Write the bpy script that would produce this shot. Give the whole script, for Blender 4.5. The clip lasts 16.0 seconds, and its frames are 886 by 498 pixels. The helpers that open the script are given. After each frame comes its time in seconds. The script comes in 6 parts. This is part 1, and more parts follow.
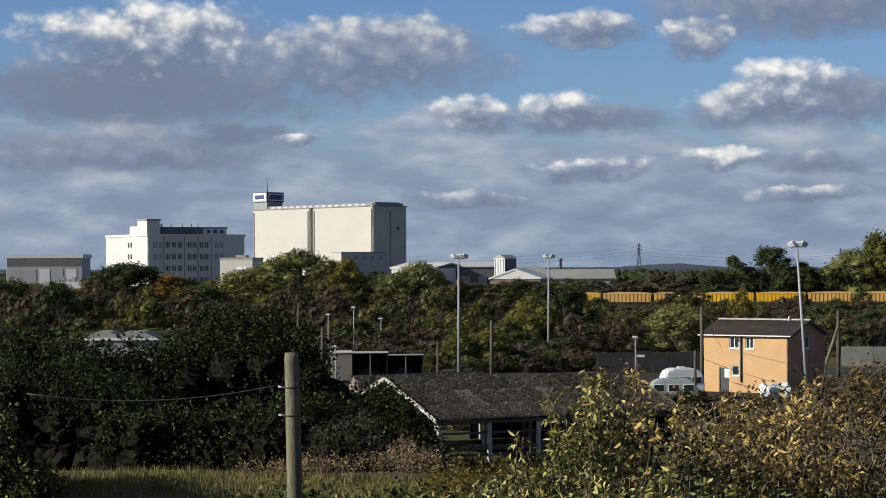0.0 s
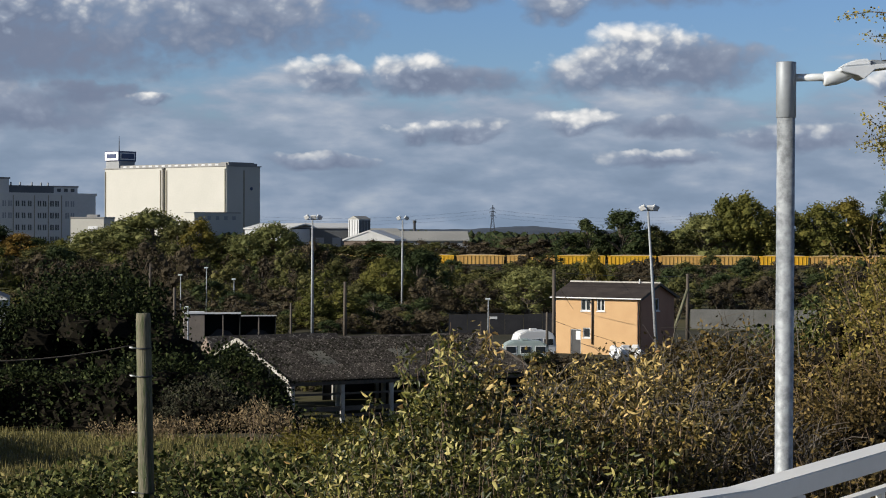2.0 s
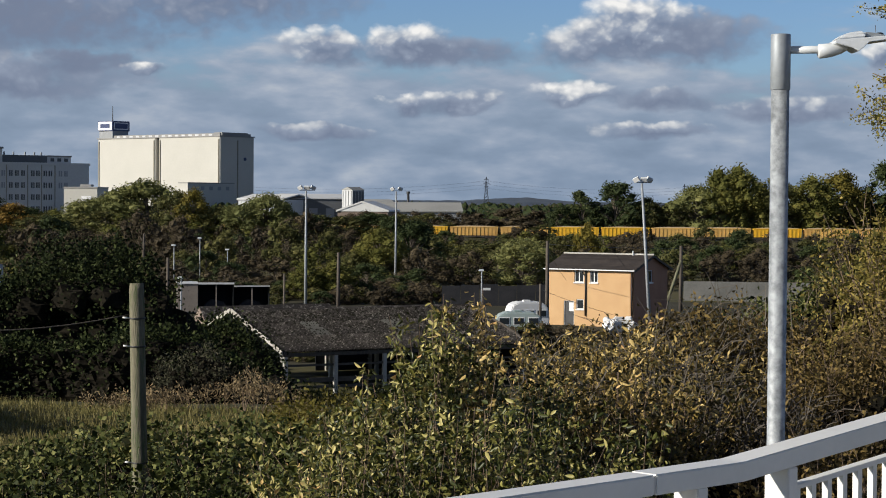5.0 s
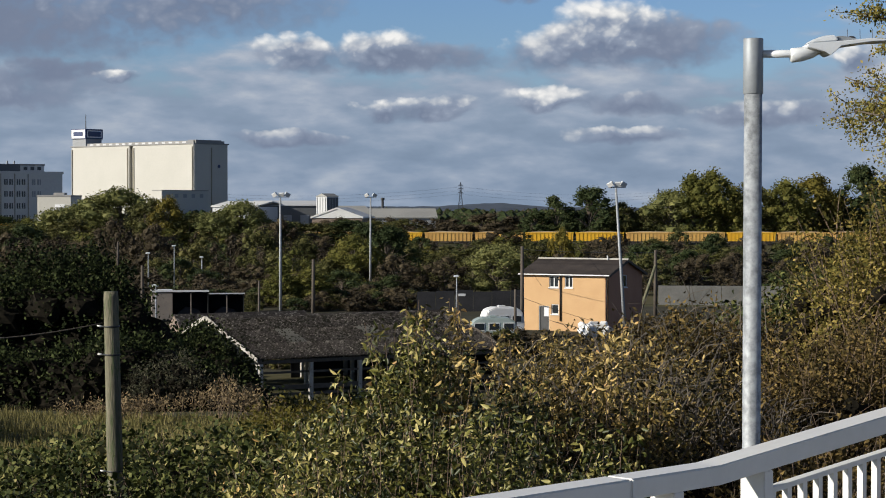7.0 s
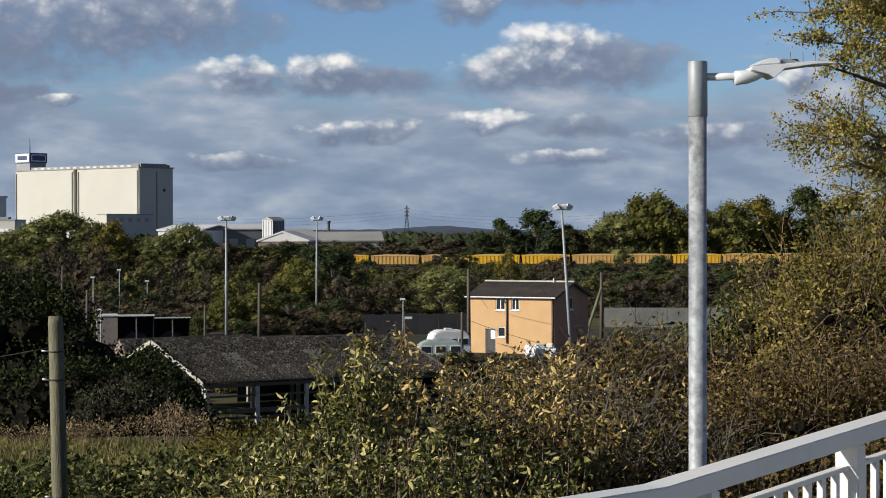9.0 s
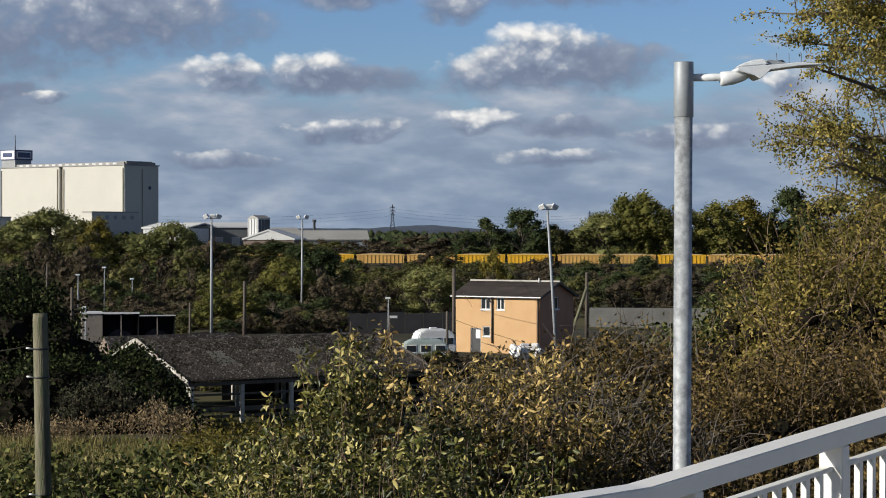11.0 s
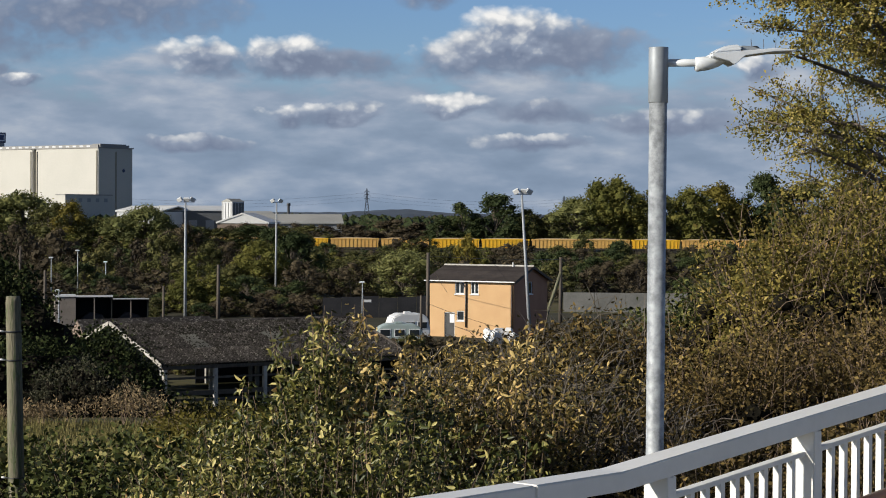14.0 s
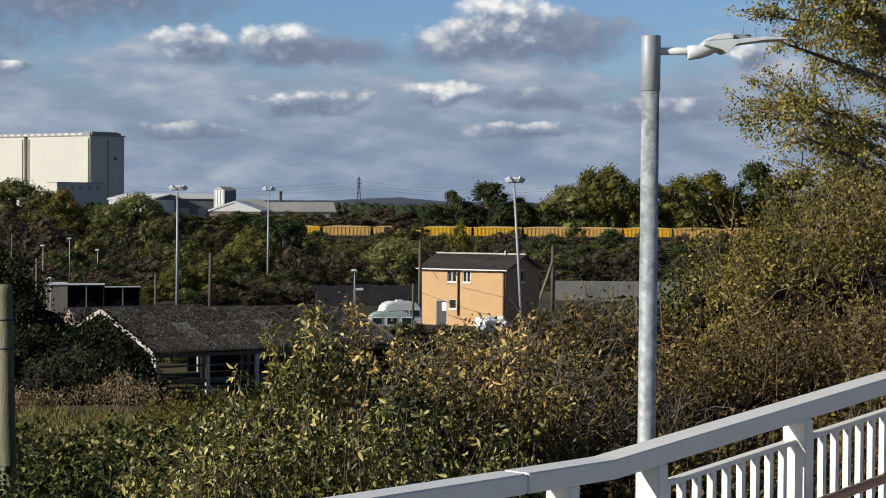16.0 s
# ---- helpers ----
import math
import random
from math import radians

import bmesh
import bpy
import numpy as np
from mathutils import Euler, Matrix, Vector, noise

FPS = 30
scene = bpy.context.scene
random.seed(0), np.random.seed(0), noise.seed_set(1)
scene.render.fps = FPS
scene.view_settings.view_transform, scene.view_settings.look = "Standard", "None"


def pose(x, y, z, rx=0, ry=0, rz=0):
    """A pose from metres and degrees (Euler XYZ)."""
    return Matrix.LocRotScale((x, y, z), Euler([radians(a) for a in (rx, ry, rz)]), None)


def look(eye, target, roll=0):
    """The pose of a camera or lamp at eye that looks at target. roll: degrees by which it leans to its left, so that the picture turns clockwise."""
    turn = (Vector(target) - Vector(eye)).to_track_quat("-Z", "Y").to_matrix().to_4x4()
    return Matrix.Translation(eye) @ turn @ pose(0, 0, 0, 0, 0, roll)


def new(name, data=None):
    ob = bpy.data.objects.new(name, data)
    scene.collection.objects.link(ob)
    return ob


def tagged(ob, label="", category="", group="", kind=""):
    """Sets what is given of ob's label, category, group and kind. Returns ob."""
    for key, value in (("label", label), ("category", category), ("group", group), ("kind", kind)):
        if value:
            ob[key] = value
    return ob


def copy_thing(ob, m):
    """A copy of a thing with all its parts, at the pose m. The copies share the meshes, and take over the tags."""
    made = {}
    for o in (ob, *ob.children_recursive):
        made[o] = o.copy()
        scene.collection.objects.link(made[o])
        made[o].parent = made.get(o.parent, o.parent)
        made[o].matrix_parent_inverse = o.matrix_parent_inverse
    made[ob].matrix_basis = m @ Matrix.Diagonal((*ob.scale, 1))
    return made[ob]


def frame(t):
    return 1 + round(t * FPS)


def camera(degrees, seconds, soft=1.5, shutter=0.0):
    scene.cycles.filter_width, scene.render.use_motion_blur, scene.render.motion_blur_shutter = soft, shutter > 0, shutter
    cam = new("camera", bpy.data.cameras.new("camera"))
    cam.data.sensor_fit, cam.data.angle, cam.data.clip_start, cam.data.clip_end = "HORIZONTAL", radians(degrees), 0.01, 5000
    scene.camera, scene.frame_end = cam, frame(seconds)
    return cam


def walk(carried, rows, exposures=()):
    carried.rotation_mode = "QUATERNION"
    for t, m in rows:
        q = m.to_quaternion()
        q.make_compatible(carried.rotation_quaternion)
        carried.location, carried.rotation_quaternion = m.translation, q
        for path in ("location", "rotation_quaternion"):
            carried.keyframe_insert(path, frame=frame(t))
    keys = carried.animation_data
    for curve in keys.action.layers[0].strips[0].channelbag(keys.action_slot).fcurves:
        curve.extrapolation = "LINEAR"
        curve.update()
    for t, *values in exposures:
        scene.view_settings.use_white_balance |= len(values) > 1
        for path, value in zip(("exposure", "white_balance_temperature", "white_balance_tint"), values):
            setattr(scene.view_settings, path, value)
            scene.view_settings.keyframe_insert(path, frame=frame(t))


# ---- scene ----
EYE = (0.0, 0.0, 10.7)
cam = camera(25.5, 16.0, soft=1.0)
# seconds, bearing, tilt, lean in degrees; the camera stands at one place and pans
TURNS = [
    (0.0, -5.205, 0.544, -0.251),
    (0.5, -3.61, 0.565, -0.048),
    (1.0, -2.234, 0.219, 0.058),
    (1.5, -1.337, -0.183, 0.125),
    (2.0, -0.935, -0.586, 0.166),
    (2.5, -0.838, -0.883, 0.241),
    (3.0, -0.859, -1.085, 0.28),
    (3.5, -0.876, -1.234, 0.317),
    (4.0, -0.841, -1.324, 0.396),
    (6.5, -0.347, -1.476, 0.054),
    (7.0, -0.003, -1.253, -0.0),
    (7.5, 0.408, -0.985, -0.049),
    (8.0, 0.883, -0.729, -0.101),
    (8.5, 1.293, -0.598, -0.201),
    (9.0, 1.568, -0.584, -0.197),
    (11.5, 2.084, -0.632, 0.1),
    (12.0, 2.212, -0.761, 0.077),
    (12.5, 2.347, -0.894, 0.116),
    (13.0, 2.493, -0.999, 0.157),
    (13.5, 2.627, -1.049, 0.251),
    (14.0, 2.747, -1.064, 0.333),
    (14.5, 2.847, -1.096, 0.392),
    (15.0, 2.9, -1.172, 0.39),
    (15.5, 2.946, -1.287, 0.355),
    (16.0, 2.98, -1.407, 0.379),
]
walk(cam, [(t, pose(*EYE, 90 + tilt, 0, -bearing) @ pose(0, 0, 0, 0, 0, lean)) for t, bearing, tilt, lean in TURNS],
     exposures=[(0.0, 0.40), (16.0, 0.40)])

# ---- world, sun ----
SUN_FROM = Vector((-0.86, -0.34, 0.37)).normalized()
sun = new("sun", bpy.data.lights.new("sun", "SUN"))
sun.data.energy, sun.data.angle, sun.data.color = 4.9, radians(0.5), (1.0, 0.94, 0.83)
sun.matrix_world = look(SUN_FROM * 50, (0, 0, 0))

world = bpy.data.worlds.new("world")
scene.world = world
world.use_nodes = True
wt = world.node_tree
wt.nodes.clear()


class Nodes:
    """Short ways to make nodes in one tree."""

    def __init__(self, tree):
        self.tree = tree

    def put(self, socket, value):
        if hasattr(value, "is_linked"):
            self.tree.links.new(value, socket)
        else:
            socket.default_value = value

    def math(self, op, a, b=0.0, clamp=False):
        n = self.tree.nodes.new("ShaderNodeMath")
        n.operation, n.use_clamp = op, clamp
        self.put(n.inputs[0], a)
        self.put(n.inputs[1], b)
        return n.outputs[0]

    def step(self, x, lo, hi):
        n = self.tree.nodes.new("ShaderNodeMapRange")
        n.interpolation_type = "SMOOTHSTEP"
        self.put(n.inputs[0], x)
        for i, v in ((1, lo), (2, hi), (3, 0.0), (4, 1.0)):
            n.inputs[i].default_value = v
        return n.outputs[0]

    def mix(self, f, a, b, how="MIX"):
        n = self.tree.nodes.new("ShaderNodeMix")
        n.data_type, n.blend_type = "RGBA", how
        self.put(n.inputs[0], f)
        for s, v in ((n.inputs[6], a), (n.inputs[7], b)):
            self.put(s, v if hasattr(v, "is_linked") else (*v, 1.0))
        return n.outputs[2]

    def noise(self, vec, scale, detail=5.0, rough=0.55, colour=False):
        n = self.tree.nodes.new("ShaderNodeTexNoise")
        if vec is not None:
            self.tree.links.new(vec, n.inputs["Vector"])
        n.inputs["Scale"].default_value = scale
        n.inputs["Detail"].default_value = detail
        n.inputs["Roughness"].default_value = rough
        return n.outputs["Color" if colour else "Fac"]

    def xyz(self, x, y, z=0.0):
        n = self.tree.nodes.new("ShaderNodeCombineXYZ")
        for s, v in zip(n.inputs, (x, y, z)):
            self.put(s, v)
        return n.outputs[0]

    def split(self, vec):
        n = self.tree.nodes.new("ShaderNodeSeparateXYZ")
        self.tree.links.new(vec, n.inputs[0])
        return n.outputs

    def ramp(self, f, stops):
        n = self.tree.nodes.new("ShaderNodeValToRGB")
        while len(n.color_ramp.elements) < len(stops):
            n.color_ramp.elements.new(0.5)
        for e, (p, c) in zip(n.color_ramp.elements, stops):
            e.position, e.color = p, (*c, 1.0)
        self.put(n.inputs[0], f)
        return n.outputs[0]


W = Nodes(wt)
coord = wt.nodes.new("ShaderNodeTexCoord")
dx, dy, dz = W.split(coord.outputs["Generated"])
az = W.math("MULTIPLY", W.math("ARCTAN2", dx, dy), 57.2958)
el = W.math("MULTIPLY", W.math("ARCSINE", dz), 57.2958)
sky = wt.nodes.new("ShaderNodeTexSky")
sky.sky_type, sky.sun_disc = "NISHITA", False
sky.sun_elevation = math.asin(SUN_FROM.z)
sky.sun_rotation = math.atan2(SUN_FROM.x, SUN_FROM.y)
sky.air_density, sky.dust_density, sky.ozone_density = 1.0, 0.3, 2.0
deep = W.math("SUBTRACT", 1.0, W.math("MULTIPLY", W.step(el, 9.0, 40.0), 0.70))
blue = W.mix(1.0, sky.outputs[0], W.ramp(deep, [(0.0, (0.0, 0.0, 0.0)), (1.0, (0.056, 0.071, 0.103))]), "MULTIPLY")
# layered grey cloud: long streaks, closing towards the horizon
wide = W.xyz(W.math("MULTIPLY", az, 0.21), W.math("MULTIPLY", el, 0.62))
streak = W.noise(wide, 1.35, 6.0, 0.50)
fine = W.noise(W.xyz(W.math("MULTIPLY", az, 0.55), W.math("MULTIPLY", el, 1.5), 4.0), 1.2, 5.0, 0.50)
grey = W.ramp(W.math("ADD", W.math("MULTIPLY", streak, 0.55), W.math("MULTIPLY", fine, 0.45)),
              [(0.34, (0.222, 0.290, 0.392)), (0.47, (0.270, 0.342, 0.452)), (0.57, (0.350, 0.412, 0.515)), (0.70, (0.52, 0.555, 0.61))])
grey = W.mix(W.math("SUBTRACT", 1.0, W.step(el, 0.5, 4.5)), grey, W.mix(1.0, grey, (0.88, 0.91, 0.94), "MULTIPLY"))
low = W.math("MULTIPLY", W.math("SUBTRACT", 3.9, el), 0.16)
cover = W.step(W.math("ADD", W.math("ADD", streak, W.math("MULTIPLY", fine, 0.25)), low), 0.46, 0.74)
tint = W.mix(cover, blue, grey)
# single heaped clouds: bearing, height, half width, half height in degrees, brightness
warp = W.noise(W.xyz(az, W.math("MULTIPLY", el, 1.3), 2.0), 0.62, 5.0, 0.50, colour=True)
wx, wy, wz = W.split(warp)
rounded = wt.nodes.new("ShaderNodeTexVoronoi")
rounded.feature, rounded.voronoi_dimensions = "SMOOTH_F1", "2D"
rounded.inputs["Scale"].default_value, rounded.inputs["Detail"].default_value = 1.15, 2.5
rounded.inputs["Roughness"].default_value, rounded.inputs["Smoothness"].default_value = 0.55, 0.6
wt.links.new(W.xyz(W.math("ADD", az, wx), W.math("MULTIPLY", el, 1.35)), rounded.inputs["Vector"])
billow = W.math("MULTIPLY", W.noise(W.xyz(az, W.math("MULTIPLY", el, 1.2), 9.0), 1.1, 5.0, 0.5), 0.5)
billow = W.math("ADD", billow, W.math("MULTIPLY", W.math("SUBTRACT", 0.98, rounded.outputs["Distance"]), 0.5))

puff = bpy.data.node_groups.new("cloud_puff", "ShaderNodeTree")
for nm, ty in (("Sky", "NodeSocketColor"), ("Az", "NodeSocketFloat"), ("El", "NodeSocketFloat"), ("Centre az", "NodeSocketFloat"), ("Centre el", "NodeSocketFloat"), ("Half width", "NodeSocketFloat"),
               ("Half height", "NodeSocketFloat"), ("Bright", "NodeSocketFloat"), ("Warp x", "NodeSocketFloat"),
               ("Warp y", "NodeSocketFloat"), ("Billow", "NodeSocketFloat")):
    puff.interface.new_socket(nm, in_out="INPUT", socket_type=ty)
puff.interface.new_socket("Sky", in_out="OUTPUT", socket_type="NodeSocketColor")
G = Nodes(puff)
gin, gout = puff.nodes.new("NodeGroupInput").outputs, puff.nodes.new("NodeGroupOutput")
su = G.math("DIVIDE", G.math("ADD", G.math("SUBTRACT", gin[1], gin[3]), G.math("MULTIPLY", G.math("SUBTRACT", gin[8], 0.5), 2.4)), gin[5])
sv = G.math("DIVIDE", G.math("ADD", G.math("SUBTRACT", gin[2], gin[4]), G.math("MULTIPLY", G.math("SUBTRACT", gin[9], 0.5), 0.9)), gin[6])
svv = G.math("MAXIMUM", sv, G.math("MULTIPLY", sv, -1.15))
dist = G.math("ADD", G.math("MULTIPLY", su, su), G.math("MULTIPLY", svv, svv))
dist = G.math("SUBTRACT", dist, G.math("MULTIPLY", G.math("SUBTRACT", gin[10], 0.5), 1.1))
crisp = G.math("ADD", 1.0, G.math("MULTIPLY", sv, 0.8, True))
there = G.step(G.math("MULTIPLY", G.math("SUBTRACT", 1.50, dist), crisp), 0.0, 1.45)
lit = G.math("ADD", G.math("ADD", G.math("MULTIPLY", sv, 0.52), 0.40), G.math("MULTIPLY", su, -0.12))
lit = G.math("MULTIPLY", G.math("ADD", lit, G.math("MULTIPLY", G.math("SUBTRACT", gin[10], 0.48), 1.3)), gin[7])
puff_colour = G.ramp(lit, [(0.0, (0.175, 0.215, 0.310)), (0.3, (0.278, 0.330, 0.432)), (0.55, (0.59, 0.615, 0.65)), (0.82, (0.90, 0.89, 0.87))])
puff.links.new(G.mix(there, gin[0], puff_colour), gout.inputs[0])

CLOUDS = [(-14.5, 3.3, 5.5, 0.75, 0.42), (-14.2, 4.95, 6.5, 1.15, 0.08), (-11.3, 3.85, 1.5, 0.42, 0.12), (-7.4, 6.0, 4.6, 1.35, 0.60), (-13.7, 6.4, 4.0, 1.3, 0.95),
          (-9.4, 3.7, 0.8, 0.24, 1.05),
          (5.5, 7.4, 5.2, 1.1, 0.40), (-1.1, 6.8, 1.8, 0.66, 0.86), (2.2, 6.55, 1.1, 0.66, 0.92),
          (-0.6, 4.25, 2.6, 0.60, 0.40), (-4.3, 4.40, 1.25, 0.58, 0.95), (-1.9, 4.45, 1.8, 0.70, 0.95),
          (6.6, 4.6, 2.4, 0.90, 0.38), (3.4, 4.4, 1.7, 0.75, 0.75), (4.9, 4.9, 1.9, 1.05, 1.02), (5.6, 2.9, 1.6, 0.40, 0.45), (3.0, 3.05, 1.4, 0.42, 1.0),
          (-0.3, 2.85, 1.3, 0.32, 0.85), (-1.8, 2.80, 0.8, 0.32, 0.95), (5.2, 2.0, 1.6, 0.26, 0.75), (-4.6, 1.9, 1.8, 0.25, 0.55),
          (9.4, 2.6, 2.4, 0.40, 0.6), (11.9, 4.1, 0.9, 0.5, 1.0)]
for c_az, c_el, c_w, c_h, c_b in CLOUDS:
    g = wt.nodes.new("ShaderNodeGroup")
    g.node_tree = puff
    for i, v in enumerate((tint, az, el, c_az, c_el, c_w, c_h, c_b, wx, wy, billow)):
        W.put(g.inputs[i], v)
    tint = g.outputs[0]
high = W.math("MULTIPLY", W.step(el, 11.0, 32.0), 0.12)
tint = W.mix(high, tint, (0.66, 0.65, 0.62))
ground_tint = W.mix(W.step(el, -1.0, 0.0), (0.10, 0.10, 0.08), tint)
back = wt.nodes.new("ShaderNodeBackground")
wt.links.new(ground_tint, back.inputs[0])
back.inputs[1].default_value = 0.76
wout = wt.nodes.new("ShaderNodeOutputWorld")
wt.links.new(back.outputs[0], wout.inputs[0])


# ---- materials ----
def material(name, c1, c2, scale=3.0, rough=0.7, metal=0.0, bump=0.15, fine_scale=None, spots=None, vary=0.0, stretch=None, gloss=0.5):
    """A surface of two colours at two scales with a fine relief, in metres; spots: colour and amount of a third, blotchy one."""
    m = bpy.data.materials.new(name)
    m.use_nodes = True
    t = m.node_tree
    n = Nodes(t)
    bsdf = t.nodes["Principled BSDF"]
    tc = t.nodes.new("ShaderNodeTexCoord").outputs["Object"]
    if stretch:
        mp = t.nodes.new("ShaderNodeMapping")
        t.links.new(tc, mp.inputs[0])
        mp.inputs["Scale"].default_value = stretch
        tc = mp.outputs[0]
    big = n.noise(tc, scale, 4.0)
    small = n.noise(tc, fine_scale or scale * 9, 6.0, 0.65)
    f = n.step(n.math("ADD", n.math("MULTIPLY", big, 0.6), n.math("MULTIPLY", small, 0.4)), 0.33, 0.67)
    col = n.mix(f, c1, c2)
    if spots:
        sp = n.noise(tc, scale * 3.1, 5.0, 0.7)
        col = n.mix(n.step(sp, 0.72 - spots[1] * 0.5, 0.80 - spots[1] * 0.45), col, spots[0])
    if vary:
        oi = t.nodes.new("ShaderNodeObjectInfo").outputs["Random"]
        col = n.mix(1.0, col, n.ramp(oi, [(0.0, (1 - vary,) * 3), (1.0, (1 + vary * 0.4,) * 3)]), "MULTIPLY")
    t.links.new(col, bsdf.inputs["Base Color"])
    n.put(bsdf.inputs["Roughness"], n.math("ADD", rough - 0.08, n.math("MULTIPLY", small, 0.16), True))
    bsdf.inputs["Metallic"].default_value = metal
    bsdf.inputs["Specular IOR Level"].default_value = gloss
    if bump:
        b = t.nodes.new("ShaderNodeBump")
        b.inputs["Strength"].default_value = bump
        b.inputs["Distance"].default_value = 0.02
        t.links.new(small, b.inputs["Height"])
        t.links.new(b.outputs[0], bsdf.inputs["Normal"])
    return m


def leaf_material(name, stops, through_light=0.25, rough=0.7, gloss=0.12, single=0.55):
    """Leaves: each its own colour from the ramp, a little light passing through."""
    m = bpy.data.materials.new(name)
    m.use_nodes = True
    t = m.node_tree
    n = Nodes(t)
    bsdf = t.nodes["Principled BSDF"]
    geo = t.nodes.new("ShaderNodeNewGeometry").outputs["Random Per Island"]
    oi = t.nodes.new("ShaderNodeObjectInfo").outputs["Random"]
    tc = t.nodes.new("ShaderNodeTexCoord").outputs["Object"]
    patch = n.noise(tc, 0.5, 3.0)
    f = n.math("ADD", n.math("MULTIPLY", geo, single), n.math("MULTIPLY", n.math("SUBTRACT", patch, 0.3 - (0.55 - single) * 0.45), 1.1), True)
    f = n.math("ADD", f, n.math("MULTIPLY", n.math("SUBTRACT", n.noise(tc, 5.0, 3.0, 0.65), 0.5), 0.6), True)
    f = n.math("ADD", f, n.math("MULTIPLY", n.math("SUBTRACT", oi, 0.5), 0.18 if single > 0.5 else 0.42), True)
    col = n.ramp(f, stops)
    t.links.new(col, bsdf.inputs["Base Color"])
    bsdf.inputs["Roughness"].default_value = rough
    bsdf.inputs["Specular IOR Level"].default_value = gloss
    tr = t.nodes.new("ShaderNodeBsdfTranslucent")
    t.links.new(col, tr.inputs[0])
    mx = t.nodes.new("ShaderNodeMixShader")
    mx.inputs[0].default_value = through_light
    t.links.new(bsdf.outputs[0], mx.inputs[1])
    t.links.new(tr.outputs[0], mx.inputs[2])
    t.links.new(mx.outputs[0], t.nodes["Material Output"].inputs[0])
    return m


def glass(name, tint_colour=(0.02, 0.025, 0.03), rough=0.05):
    m = bpy.data.materials.new(name)
    m.use_nodes = True
    b = m.node_tree.nodes["Principled BSDF"]
    b.inputs["Base Color"].default_value = (*tint_colour, 1)
    b.inputs["Roughness"].default_value = rough
    return m


white_paint = material("white_paint", (0.70, 0.69, 0.655), (0.64, 0.63, 0.595), 2.0, 0.35, 0, 0.03)
brown_paint = material("brown_paint", (0.42, 0.19, 0.09), (0.34, 0.15, 0.07), 3.0, 0.4, 0, 0.03)
galvanised = material("galvanised", (0.150, 0.162, 0.172), (0.390, 0.412, 0.430), 12.0, 0.62, 0.2, 0.06, 26.0, ((0.44, 0.46, 0.47), 0.2))
galvanised_old = material("galvanised_sleeve", (0.225, 0.245, 0.262), (0.295, 0.318, 0.338), 5.0, 0.55, 0.2, 0.04, 30.0)
lamp_grey = material("lamp_grey", (0.686, 0.707, 0.718), (0.603, 0.624, 0.634), 8.0, 0.4, 0.1, 0.03)
dark_metal = material("dark_metal", (0.03, 0.03, 0.032), (0.05, 0.05, 0.05), 4.0, 0.5, 0.3, 0.1)
old_wood = material("weathered_wood", (0.080, 0.076, 0.046), (0.190, 0.172, 0.115), 2.0, 0.9, 0, 0.8, 16.0, ((0.075, 0.092, 0.040), 0.45), stretch=(4, 4, 0.5))
dark_wood = material("tarred_wood", (0.05, 0.042, 0.035), (0.10, 0.08, 0.06), 2.0, 0.85, 0, 0.4, 14.0, stretch=(4, 4, 0.6))
rail_wood = material("grey_fence_wood", (0.05, 0.042, 0.033), (0.10, 0.085, 0.068), 2.0, 0.85, 0, 0.4, 14.0)
bark = material("bark", (0.07, 0.055, 0.04), (0.15, 0.12, 0.09), 4.0, 0.9, 0, 0.6, 22.0)
twig_brown = material("twig", (0.11, 0.075, 0.05), (0.20, 0.14, 0.09), 4.0, 0.85, 0, 0.2)
# near black, painted shade for gaps between leaves; also on stems deep inside
gap_shade = material("leaf_gap_shade", (0.006, 0.0055, 0.0035), (0.017, 0.014, 0.009), 6.0, 0.95, 0, 0.6, 40.0, gloss=0.1)
grey_twig = material("grey_twig", (0.055, 0.046, 0.035), (0.125, 0.105, 0.082), 4.0, 0.85, 0, 0.2)
asbestos = material("cement_sheet", (0.028, 0.024, 0.022), (0.080, 0.071, 0.064), 1.1, 0.95, 0, 0.8, 7.0, ((0.215, 0.195, 0.175), 0.38), 0.35, gloss=0.1)
moss_dark = material("dark_moss", (0.012, 0.011, 0.008), (0.028, 0.026, 0.019), 3.0, 1.0, 0, 0.5, 20.0, gloss=0.1)
rooflight = material("rooflight_sheet", (0.068, 0.066, 0.058), (0.100, 0.097, 0.086), 1.5, 0.7, 0, 0.3, 9.0, ((0.04, 0.04, 0.03), 0.3))
barge = material("flaking_bargeboard", (0.442, 0.425, 0.383), (0.212, 0.187, 0.153), 1.6, 0.85, 0, 0.5, 9.0)
concrete = material("concrete", (0.454, 0.432, 0.389), (0.324, 0.313, 0.281), 1.0, 0.9, 0, 0.4, 10.0, ((0.16, 0.15, 0.12), 0.2), gloss=0.1)
# concrete kept pale to bounce light onto the parapet's near faces
bounce_concrete = material("bounce_concrete", (0.54, 0.515, 0.465), (0.45, 0.43, 0.385), 1.0, 0.9, 0, 0.3, 10.0, gloss=0.1)
wall_concrete = material("stained_concrete", (0.160, 0.157, 0.147), (0.095, 0.095, 0.088), 0.4, 0.9, 0, 0.3, 5.0, ((0.08, 0.08, 0.07), 0.2))
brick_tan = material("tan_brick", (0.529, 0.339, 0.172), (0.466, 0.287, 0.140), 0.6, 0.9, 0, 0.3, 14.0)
# browner copy of the tan brick: shade of the gable side put into the colour
brick_shaded = material("tan_brick_shaded", (0.386, 0.202, 0.120), (0.313, 0.156, 0.092), 0.6, 0.9, 0, 0.3, 14.0)
roof_tile = material("brown_roof_tile", (0.056, 0.047, 0.043), (0.036, 0.031, 0.030), 0.8, 0.9, 0, 0.4, 10.0, None, 0.2, gloss=0.1)
